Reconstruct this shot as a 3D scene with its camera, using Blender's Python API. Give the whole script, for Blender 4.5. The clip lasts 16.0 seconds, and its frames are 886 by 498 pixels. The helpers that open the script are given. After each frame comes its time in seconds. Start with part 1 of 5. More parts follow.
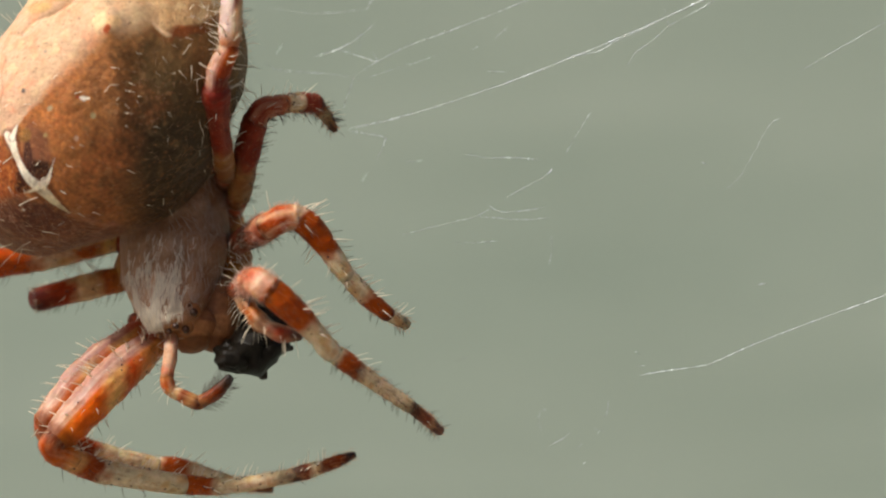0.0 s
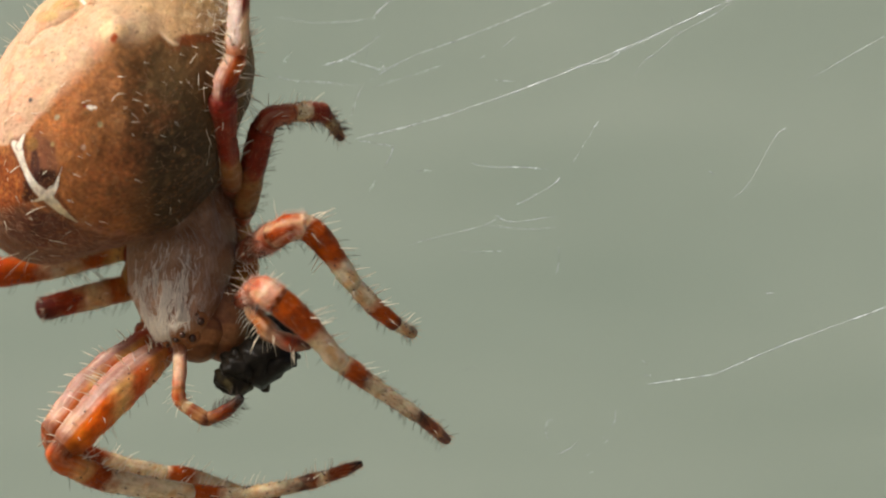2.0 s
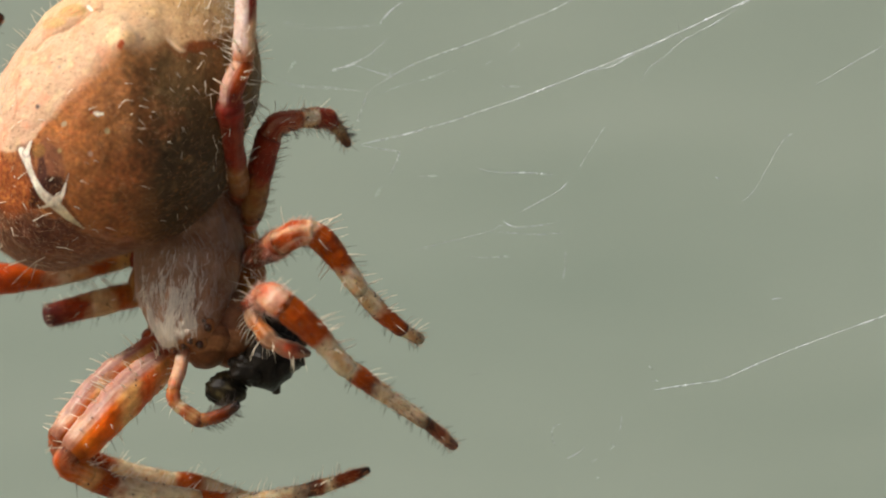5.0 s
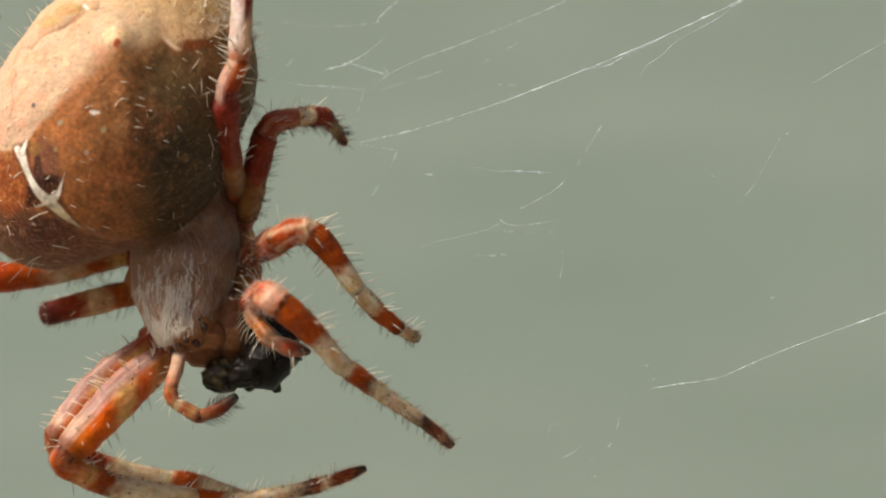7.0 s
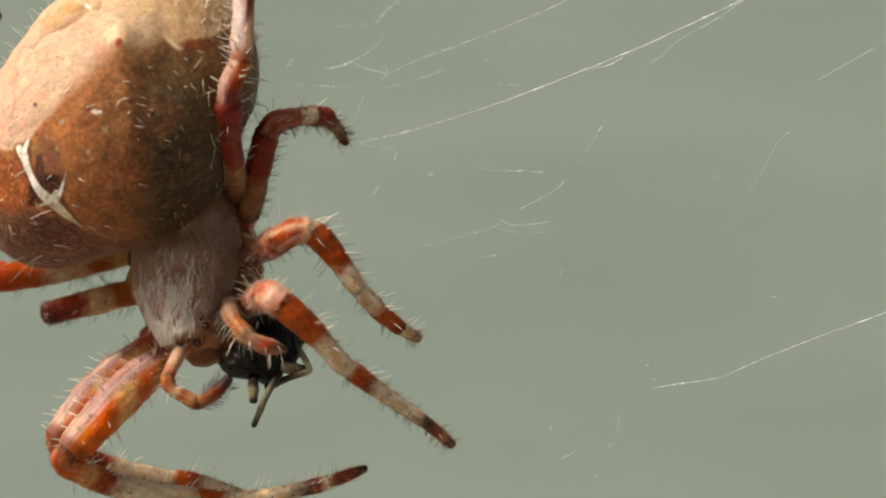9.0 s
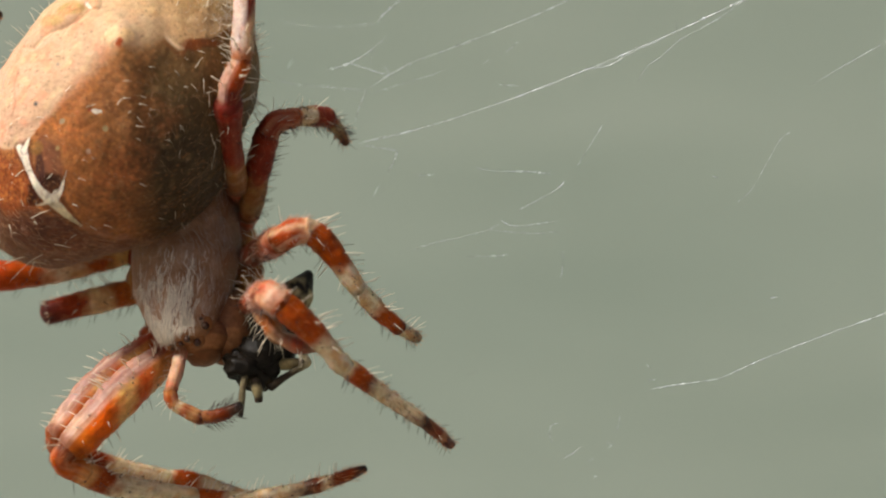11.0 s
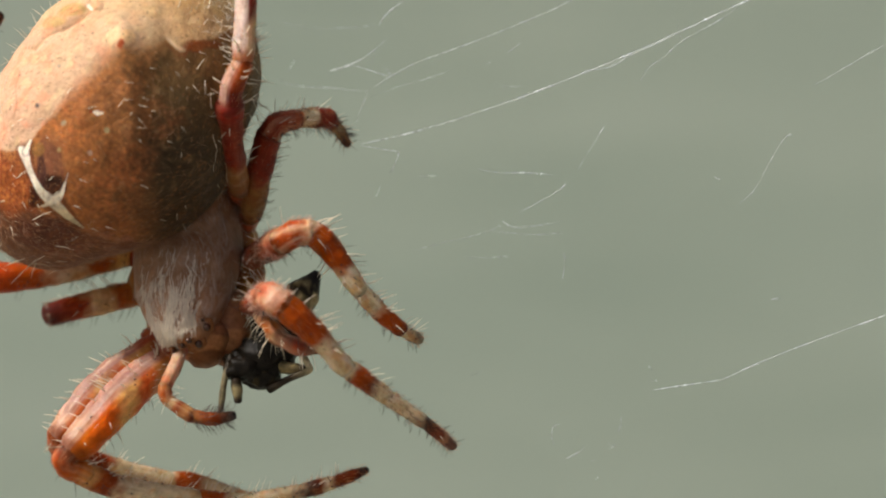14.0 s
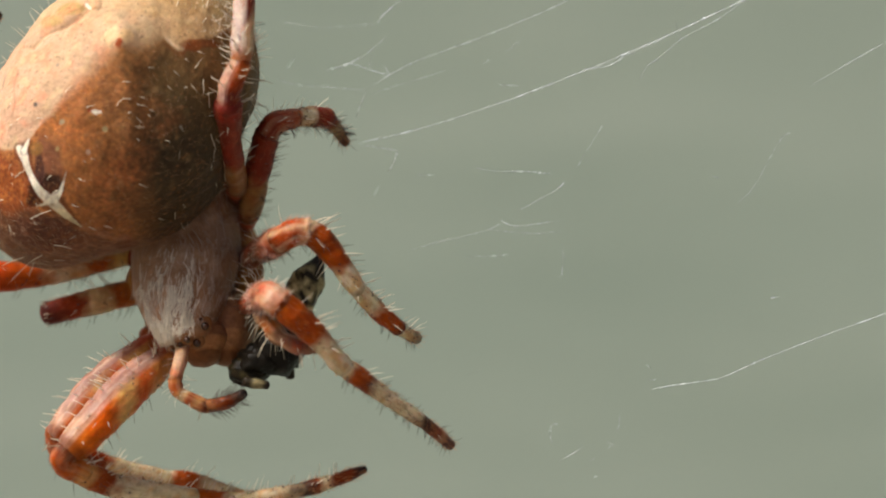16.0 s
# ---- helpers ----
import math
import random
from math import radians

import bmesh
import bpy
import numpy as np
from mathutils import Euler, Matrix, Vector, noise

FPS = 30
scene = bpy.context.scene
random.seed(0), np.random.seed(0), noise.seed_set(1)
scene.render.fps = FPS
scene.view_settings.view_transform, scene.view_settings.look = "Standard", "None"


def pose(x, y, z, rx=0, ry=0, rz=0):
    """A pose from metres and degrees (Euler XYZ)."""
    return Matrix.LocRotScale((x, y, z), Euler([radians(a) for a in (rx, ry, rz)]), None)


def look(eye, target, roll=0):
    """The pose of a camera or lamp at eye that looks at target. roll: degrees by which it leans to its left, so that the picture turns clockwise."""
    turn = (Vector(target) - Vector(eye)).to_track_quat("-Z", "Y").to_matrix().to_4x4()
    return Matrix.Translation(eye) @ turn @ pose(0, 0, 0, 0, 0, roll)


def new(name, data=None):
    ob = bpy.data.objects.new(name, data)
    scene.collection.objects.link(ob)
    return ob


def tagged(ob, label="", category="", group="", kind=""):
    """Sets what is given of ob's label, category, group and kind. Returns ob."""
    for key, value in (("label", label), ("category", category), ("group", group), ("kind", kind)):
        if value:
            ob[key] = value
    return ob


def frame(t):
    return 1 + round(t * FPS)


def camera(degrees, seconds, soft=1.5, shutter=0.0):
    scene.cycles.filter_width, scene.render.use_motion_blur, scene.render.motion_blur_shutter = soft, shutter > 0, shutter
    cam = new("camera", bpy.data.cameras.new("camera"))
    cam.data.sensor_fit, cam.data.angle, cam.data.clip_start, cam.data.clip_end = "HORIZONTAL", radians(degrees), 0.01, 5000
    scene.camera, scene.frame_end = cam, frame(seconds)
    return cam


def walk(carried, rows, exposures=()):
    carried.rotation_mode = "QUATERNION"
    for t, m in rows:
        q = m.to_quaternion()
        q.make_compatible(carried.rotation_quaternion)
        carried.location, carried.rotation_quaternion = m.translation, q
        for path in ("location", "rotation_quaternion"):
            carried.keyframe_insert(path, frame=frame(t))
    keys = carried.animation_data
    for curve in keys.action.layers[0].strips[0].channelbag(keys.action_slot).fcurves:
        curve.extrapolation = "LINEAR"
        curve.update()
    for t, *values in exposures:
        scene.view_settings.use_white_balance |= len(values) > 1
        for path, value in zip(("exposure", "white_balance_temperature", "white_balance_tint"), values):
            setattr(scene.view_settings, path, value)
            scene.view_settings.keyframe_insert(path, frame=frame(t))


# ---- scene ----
# Lengths of the animal and its web are written in millimetres; MM turns them into metres.
MM = 0.001
REACH = 0.12105

# ---- camera ----
cam = camera(16, 16.0, soft=2.1, shutter=0.4)
cam.data.dof.use_dof = True
cam.data.dof.focus_distance = REACH - 0.0009
cam.data.dof.aperture_fstop = 50.0
# seconds, yaw, pitch, in degrees: the tripod head settles
CAMERA_ROWS = [
    (0, -0.204, -0.230),
    (0.9, -0.204, -0.230),
    (1, -0.035, -0.015),
    (1.5, -0.068, -0.030),
    (2, -0.072, -0.059),
    (2.5, -0.014, -0.002),
    (3, -0.027, -0.010),
    (3.5, 0.000, 0.000),
    (4, 0.022, 0.021),
    (6.5, 0.049, 0.048),
    (7, -0.011, 0.015),
    (7.5, -0.002, 0.031),
    (8, -0.004, 0.019),
    (8.5, -0.035, -0.015),
    (9, -0.000, 0.011),
    (11.5, 0.000, 0.027),
    (12, 0.037, 0.074),
    (12.5, -0.019, 0.025),
    (13, 0.010, 0.031),
    (13.5, -0.000, 0.016),
    (14, 0.033, 0.043),
    (14.5, 0.028, 0.026),
    (15, -0.004, 0.007),
    (15.5, 0.035, 0.051),
    (16, 0.005, 0.021),
]
walk(cam, [(t, pose(0, -REACH, 0, 90 + pitch, 0, yaw)) for t, yaw, pitch in CAMERA_ROWS],
     exposures=[(0.0, -0.01), (7.0, -0.03), (16.0, -0.07)])

# ---- light ----
SUN_UP, SUN_SIDE = 46.0, -61.0
world = bpy.data.worlds.new("sky")
scene.world = world
world.use_nodes = True
wn = world.node_tree
sky = wn.nodes.new("ShaderNodeTexSky")
sky.sky_type, sky.sun_disc = "NISHITA", False
sky.dust_density, sky.air_density = 7.0, 0.8
sky.sun_elevation, sky.sun_rotation = radians(SUN_UP), radians(180 - SUN_SIDE)
wn.links.new(sky.outputs[0], wn.nodes["Background"].inputs[0])
wn.nodes["Background"].inputs[1].default_value = 0.1
sun_data = bpy.data.lights.new("sun", "SUN")
sun_data.energy, sun_data.angle, sun_data.color = 3.8, radians(7.0), (1.0, 0.96, 0.89)
sun = new("sun", sun_data)
# the sun stands up, to the left of the camera and behind it
sd = Vector((math.sin(radians(SUN_SIDE)) * math.cos(radians(SUN_UP)),
             -math.cos(radians(SUN_SIDE)) * math.cos(radians(SUN_UP)), math.sin(radians(SUN_UP))))
sun.matrix_world = look(sd * 3, (0, 0, 0))


# ---- colours and materials ----
def rgb(r, g, b):
    return tuple(((c / 255 + 0.055) / 1.055) ** 2.4 if c > 10 else c / 255 / 12.92 for c in (r, g, b))


RED, DEEP, BEIGE = rgb(164, 70, 0), rgb(114, 44, 0), rgb(212, 197, 162)
MAROON = rgb(126, 44, 26)
DARK, PINK, ORANGE = rgb(84, 54, 38), rgb(166, 84, 54), rgb(208, 98, 0)
WHITE, BLACK = rgb(226, 192, 158), rgb(28, 22, 20)


def material(name, build):
    m = bpy.data.materials.new(name)
    m.use_nodes = True
    build(m.node_tree, m.node_tree.nodes["Principled BSDF"])
    return m


def node(nt, kind, **values):
    n = nt.nodes.new(kind)
    for key, value in values.items():
        n.inputs[key].default_value = value
    return n


def grain(nt, scale, detail=5.0, rough=0.6, stretch=None):
    co = nt.nodes.new("ShaderNodeTexCoord")
    tex = node(nt, "ShaderNodeTexNoise", Scale=scale, Detail=detail, Roughness=rough)
    out = co.outputs["Object"]
    if stretch:
        mp = node(nt, "ShaderNodeMapping", Scale=stretch)
        nt.links.new(out, mp.inputs[0])
        out = mp.outputs[0]
    nt.links.new(out, tex.inputs["Vector"])
    return tex.outputs["Fac"]


def ramp(nt, src, *stops):
    r = nt.nodes.new("ShaderNodeValToRGB")
    el = r.color_ramp.elements
    while len(el) < len(stops):
        el.new(0.5)
    for e, (p, c) in zip(el, stops):
        e.position, e.color = p, (*c, 1)
    nt.links.new(src, r.inputs[0])
    return r.outputs[0]


def mixed(nt, a, b, fac, how="MULTIPLY"):
    m = nt.nodes.new("ShaderNodeMix")
    m.data_type, m.blend_type = "RGBA", how
    for sock, v in ((0, fac), (6, a), (7, b)):
        if hasattr(v, "is_output"):
            nt.links.new(v, m.inputs[sock])
        else:
            m.inputs[sock].default_value = v
    return m.outputs[2]


def bump(nt, bs, src, strength, depth):
    b = node(nt, "ShaderNodeBump", Strength=strength, Distance=depth)
    nt.links.new(src, b.inputs["Height"])
    nt.links.new(b.outputs[0], bs.inputs["Normal"])


def pigment(nt, bs, scale, lo, hi, rough, sub, relief):
    """Skin of the animal: the pigment that its mesh carries, with mottling and fine relief."""
    at = nt.nodes.new("ShaderNodeVertexColor")
    at.layer_name = "pigment"
    fine = ramp(nt, grain(nt, scale), (0.3, (lo, lo * 0.93, lo * 0.88)), (0.7, (hi, hi, hi * 0.97)))
    coarse = ramp(nt, grain(nt, scale * 0.22, 3), (0.3, (lo * 1.05, lo, lo * 0.97)), (0.7, (1.05, 1.05, 1.05)))
    col = mixed(nt, mixed(nt, at.outputs[0], fine, 1.0), coarse, 0.7)
    nt.links.new(col, bs.inputs["Base Color"])
    bs.inputs["Roughness"].default_value = rough
    bs.inputs["Specular IOR Level"].default_value = 0.16
    bs.inputs["Subsurface Weight"].default_value = sub
    bs.inputs["Subsurface Radius"].default_value = (1.0, 0.45, 0.2)
    bs.inputs["Subsurface Scale"].default_value = 0.0008
    bump(nt, bs, grain(nt, scale * 1.6, 6), relief, 0.00006)


SKIN = material("abdomen_skin", lambda nt, bs: pigment(nt, bs, 6500, 0.88, 1.1, 0.45, 0.15, 0.9))
SHELL = material("carapace_shell", lambda nt, bs: pigment(nt, bs, 5200, 0.78, 1.15, 0.45, 0.1, 0.6))
LEGSKIN = material("leg_skin", lambda nt, bs: pigment(nt, bs, 5600, 0.84, 1.12, 0.36, 0.5, 0.5))
PREYSKIN = material("prey_skin", lambda nt, bs: pigment(nt, bs, 4800, 0.55, 1.4, 0.36, 0.0, 0.6))


def hair_mat(name, colour, rough, least=0.55):
    def build(nt, bs):
        r = nt.nodes.new("ShaderNodeNewGeometry").outputs["Random Per Island"]
        dim = tuple(c * least for c in colour)
        nt.links.new(ramp(nt, r, (0.0, dim), (1.0, colour)), bs.inputs["Base Color"])
        bs.inputs["Roughness"].default_value = rough
        bs.inputs["Transmission Weight"].default_value = 0.0
    return material(name, build)


PALE_HAIR = hair_mat("pale_bristle", rgb(246, 232, 204), 0.4)
DARK_HAIR = hair_mat("dark_bristle", rgb(62, 44, 34), 0.4)
SOCKET = hair_mat("dark_socket", rgb(74, 36, 22), 0.5)
DOWN_HAIR = hair_mat("white_down", rgb(255, 246, 230), 0.45)
CREAM_HAIR = hair_mat("cream_down", rgb(255, 242, 220), 0.45, 0.6)
ROSE_HAIR = hair_mat("rose_down", rgb(240, 198, 178), 0.45)
SILVER_HAIR = hair_mat("silver_down", rgb(212, 194, 178), 0.4, 0.55)
AMBER_HAIR = hair_mat("amber_down", rgb(200, 128, 76), 0.5)
TAN_HAIR = hair_mat("tan_down", rgb(190, 150, 112), 0.5)


def silk(nt, bs):
    """Silk: noise in its alpha makes it clear in places and puts the glints in."""
    bs.inputs["Base Color"].default_value = (0.84, 0.9, 0.96, 1)
    bs.inputs["Roughness"].default_value = 0.25
    bs.inputs["Specular IOR Level"].default_value = 0.8
    wide = ramp(nt, grain(nt, 700.0, 2), (0.36, (0.3, 0.3, 0.3)), (0.58, (1, 1, 1)))
    fine = ramp(nt, grain(nt, 5200.0, 3), (0.42, (0.25, 0.25, 0.25)), (0.6, (1, 1, 1)))
    nt.links.new(mixed(nt, wide, fine, 1.0), bs.inputs["Alpha"])


SILK = material("silk", silk)


def eye_glass(nt, bs):
    bs.inputs["Base Color"].default_value = (0.05, 0.018, 0.008, 1)
    bs.inputs["Roughness"].default_value = 0.2


EYE = material("eye_lens", eye_glass)


def paint(nt, bs):
    """Weathered grey-green paint over horizontal wood grain."""
    streak = grain(nt, 9.0, 4, 0.55, (1.0, 1.0, 7.0))
    wide = grain(nt, 5.0, 2, 0.5, (1.0, 1.0, 3.0))
    col = mixed(nt, ramp(nt, streak, (0.3, (0.24, 0.294, 0.243)), (0.7, (0.294, 0.346, 0.29))),
                ramp(nt, wide, (0.3, (0.9, 0.92, 0.9)), (0.7, (1.04, 1.02, 1.0))), 1.0)
    nt.links.new(col, bs.inputs["Base Color"])
    bs.inputs["Roughness"].default_value = 0.7
    bump(nt, bs, grain(nt, 120.0, 5, 0.6, (1.0, 1.0, 9.0)), 0.25, 0.0006)


PAINT = material("siding_paint", paint)


def gravel(nt, bs):
    """Pale, dry crushed stone, assumed for the unseen ground to bounce warm fill."""
    nt.links.new(ramp(nt, grain(nt, 45.0, 8), (0.3, (0.2, 0.185, 0.15)), (0.7, (0.38, 0.355, 0.3))), bs.inputs["Base Color"])
    bs.inputs["Roughness"].default_value = 0.95
    bump(nt, bs, grain(nt, 60.0, 6), 0.8, 0.02)


BOUNCE_GRAVEL = material("gravel", gravel)

# ---- building blocks ----
ORIGIN = {}


def solid(name, verts, faces, mat, parent=None, label="", origin=None, cols=None, smooth=True, kind=""):
    """One mesh object. verts and origin in world millimetres."""
    base = ORIGIN.get(parent, Vector((0, 0, 0)))
    org = Vector(origin) if origin is not None else Vector(base)
    v = (np.asarray(verts, float) - np.array(org)) * MM
    me = bpy.data.meshes.new(name)
    me.from_pydata(v.tolist(), [], faces)
    if cols is not None:
        at = me.color_attributes.new("pigment", "FLOAT_COLOR", "POINT")
        c = np.ones((len(v), 4), np.float32)
        c[:, :3] = cols
        at.data.foreach_set("color", c.ravel())
    if smooth:
        me.shade_smooth()
    me.materials.append(mat)
    me.update()
    ob = new(name, me)
    if parent is not None:
        ob.parent = parent
    ob.location = (org - base) * MM
    ORIGIN[ob] = org
    if label or kind:
        tagged(ob, label=label, kind=kind)
    return ob


def root(name, origin, label, category, kind=""):
    ob = new(name)
    ob.empty_display_size = 0.002
    ob.location = Vector(origin) * MM
    ORIGIN[ob] = Vector(origin)
    return tagged(ob, label=label, category=category, kind=kind)


def spline(pts, n):
    """n points on a smooth curve through pts, and the parameter of each."""
    p = np.asarray(pts, float)
    if len(p) == 2:
        s = np.linspace(0, 1, n)[:, None]
        return p[0] * (1 - s) + p[1] * s
    q = np.vstack([2 * p[0] - p[1], p, 2 * p[-1] - p[-2]])
    out = []
    for s in np.linspace(0, len(p) - 1 - 1e-9, n):
        i, f = int(s), s - int(s)
        a, b, c, d = q[i:i + 4]
        out.append(0.5 * (2 * b + (c - a) * f + (2 * a - 5 * b + 4 * c - d) * f * f + (3 * b - a - 3 * c + d) * f ** 3))
    return np.array(out)


def frames_along(c):
    t = np.gradient(c, axis=0)
    t /= np.linalg.norm(t, axis=1)[:, None] + 1e-12
    ref = np.array((0.0, -1.0, 0.0))
    if abs(t[:, 1]).mean() > 0.85:
        ref = np.array((0.0, 0.0, 1.0))
    a = np.cross(t, ref)
    a /= np.linalg.norm(a, axis=1)[:, None] + 1e-12
    b = np.cross(a, t)
    return t, a, b


def rn(p, scale, shift=0.0):
    return noise.noise(Vector((p[0] * scale + shift, p[1] * scale, p[2] * scale)))


def tube(pts, radii, rings=14, sides=14, paintfn=None, rough=0.03, flat=1.0, seed=0.0, knuckle=False):
    """A rounded, slightly uneven tube with closed, domed ends: verts, faces, colours."""
    c = spline(pts, rings)
    u = np.linspace(0, 1, rings)
    r = np.interp(u, np.linspace(0, 1, len(radii)), radii)
    if knuckle:
        r = r * (1 + 0.05 * np.exp(-((u - 0.9) / 0.06) ** 2) - 0.06 * np.exp(-((u - 0.02) / 0.03) ** 2))
    t, a, b = frames_along(c)
    cc = [c[0] - t[0] * r[0] * 0.55, c[0] - t[0] * r[0] * 0.35] + list(c) + [c[-1] + t[-1] * r[-1] * 0.35, c[-1] + t[-1] * r[-1] * 0.55]
    rr = [r[0] * 0.35, r[0] * 0.8] + list(r) + [r[-1] * 0.8, r[-1] * 0.35]
    aa, bb = [a[0]] * 2 + list(a) + [a[-1]] * 2, [b[0]] * 2 + list(b) + [b[-1]] * 2
    ss = [0, 0] + list(np.linspace(0, 1, rings)) + [1, 1]
    V, C = [], []
    for p, rad, x, y, s in zip(cc, rr, aa, bb, ss):
        for k in range(sides):
            w = 2 * math.pi * k / sides
            n = x * math.cos(w) + y * math.sin(w) * flat
            e = p + n * rad
            q = p + n * rad * (1 + rough * (rn(e, 2.0, seed) * 2 + rn(e, 5.5, seed + 1) * 1.1) + 0.025 * math.cos(3 * w + seed + s))
            V.append(q)
            C.append(paintfn(s, w, q) if paintfn else (0.5, 0.5, 0.5))
    m, F = len(cc), []
    for i in range(m - 1):
        for k in range(sides):
            k2 = (k + 1) % sides
            F.append((i * sides + k, i * sides + k2, (i + 1) * sides + k2, (i + 1) * sides + k))
    F.append(tuple(range(sides))[::-1])
    F.append(tuple(range((m - 1) * sides, m * sides)))
    return V, F, C


def lerp(a, b, f):
    return tuple(x + (y - x) * f for x, y in zip(a, b))


def banded(bands, seed=0.0, soft=0.035, stripe=None, stripe_amount=0.0):
    """Pigment in bands along a limb; stripe adds pale lines lengthwise, speck dark dots at the bristles' feet."""
    def f(s, w, q):
        s0 = s
        s = s + 0.08 * rn(q, 1.5, seed) + 0.05 * rn(q, 3.6, seed + 2) + 0.02 * rn(q, 9.0, seed)
        col = bands[0][1]
        for start, nxt in bands[1:]:
            col = lerp(col, nxt, min(1, max(0, (s - start) / soft + 0.5)))
        if stripe:
            k = 0.3 + 1.7 * noise.noise(Vector((math.cos(w) * 3.6, math.sin(w) * 3.6, s * 1.6 + seed)))
            col = lerp(col, stripe, max(0, min(1, k)) * stripe_amount)
        joint = max(0, 1 - min(s0, 1 - s0) / 0.05)
        col = lerp(col, tuple(c * 0.5 for c in col), joint * 0.7)
        col = lerp(col, DARK, max(0, min(1, (rn(q, 4.6, seed + 40) - 0.34) * 4)) * 0.32)
        # amber clouds inside the pale, glassy bands
        fair = max(0, min(1, (col[2] - 0.1) * 6))
        col = lerp(col, rgb(196, 140, 66), max(0, min(1, (rn(q, 2.2, seed + 61) + 0.4 * rn(q, 5.0, seed + 63) - 0.08) * 4)) * 0.5 * fair)
        col = lerp(col, rgb(232, 222, 196), max(0, min(1, (-rn(q, 2.4, seed + 67) - 0.12) * 4)) * 0.45 * fair)
        g = 1 + 0.2 * rn(q, 3.2, seed + 5) + 0.17 * noise.noise(Vector((math.cos(w) * 5, math.sin(w) * 5, s * 3.5 + seed)))
        return tuple(max(0, c * g) for c in col)
    return f


def smooth(lo, hi, v):
    f = max(0, min(1, (v - lo) / (hi - lo)))
    return f * f * (3 - 2 * f)


def streaked(bands, seed, share=0.1, pale_skin=rgb(172, 140, 126), stain=1.0, side=1):
    """Pigment of a thick limb: bands on its inner side, fine lengthwise lines on its outer side, which is painted paler
    as the sunlit one.
    """
    def f(s, w, q):
        cw = side * math.cos(w)
        s1 = s + 0.1 * cw + 0.05 * rn(q, 1.5, seed) + 0.04 * rn(q, 4.0, seed + 2)
        col = bands[0][1]
        for start, nxt in bands[1:]:
            col = lerp(col, nxt, smooth(start - 0.09, start + 0.09, s1))
        fine = noise.noise(Vector((cw * 9, math.sin(w) * 9, s * 1.8 + seed)))
        wide = noise.noise(Vector((cw * 2.6, math.sin(w) * 2.6, s * 1.1 + seed + 9)))
        col = tuple(c * (1 + 0.28 * fine) for c in col)
        skin = lerp(pale_skin, rgb(194, 166, 150), max(0, min(1, fine * 2.2)))
        skin = lerp(skin, rgb(128, 70, 58), max(0, min(1, -fine * 2.6)) * 0.45 * stain)
        skin = lerp(skin, rgb(176, 92, 50), max(0, min(1, wide * 1.6)) * 0.6 * stain)
        skin = lerp(skin, bands[0][1], 1 - smooth(0.02, 0.3, s))
        skin = lerp(skin, rgb(222, 188, 156), smooth(0.7, 0.95, s) * 0.4)
        col = lerp(col, skin, smooth(share - 0.18, share + 0.18, cw + 0.25 * wide + 0.12 * fine))
        edge = max(0, 1 - (1 - s) / 0.06)
        col = lerp(col, DEEP, edge * 0.7)
        g = 1 + 0.2 * rn(q, 3.2, seed + 5)
        return tuple(max(0, c * g) for c in col)
    return f


def bristles(items, sides=3):
    """Tapered, bent bristles as one mesh. items: foot, direction, length, radius, bend."""
    V, F = [], []
    for p, d, ln, r, bend in items:
        p, d, bend = np.array(p), np.array(d) / (np.linalg.norm(d) + 1e-12), np.array(bend)
        a = np.cross(d, (0.31, 0.77, 0.55))
        a /= np.linalg.norm(a) + 1e-12
        b = np.cross(a, d)
        o = len(V)
        for f, w in ((0.0, 1.0), (0.5, 0.85), (1.0, 0.35)):
            q = p + d * ln * f + bend * ln * f * f
            for k in range(sides):
                z = 2 * math.pi * k / sides
                V.append(q + (a * math.cos(z) + b * math.sin(z)) * r * w)
        for i in range(2):
            for k in range(sides):
                k2 = (k + 1) % sides
                F.append((o + i * sides + k, o + i * sides + k2, o + (i + 1) * sides + k2, o + (i + 1) * sides + k))
        F.append(tuple(o + 2 * sides + k for k in range(sides)))
    return V, F


def on_tube(pts, radii, count, rnd, length, thick, lean=0.45, s0=0.05, s1=0.97, droop=0.0, face=0):
    """Bristles that stand on a tube all round, leaning towards its far end."""
    c = spline(pts, 40)
    t, a, b = frames_along(c)
    r = np.interp(np.linspace(0, 1, 40), np.linspace(0, 1, len(radii)), radii)
    out = []
    for _ in range(count):
        i = int(rnd.uniform(s0, s1) * 39)
        w = rnd.uniform(0, 2 * math.pi)
        n = a[i] * math.cos(w) + b[i] * math.sin(w)
        # face 1 keeps to the sunward side, -1 to the shaded one
        if face and face * (n @ np.array((-0.35, -0.25, 0.9))) < -0.25:
            n = -n
        if face and abs(n[1]) > 0.55 and rnd.random() < 0.75:
            continue
        d = n + t[i] * lean * rnd.uniform(0.4, 1.5)
        out.append((c[i] + n * r[i] * 0.93, d, length * rnd.uniform(0.6, 1.25), thick * rnd.uniform(0.7, 1.2),
                    t[i] * rnd.uniform(0, 0.25) + np.array((0, 0, -droop))))
    return out


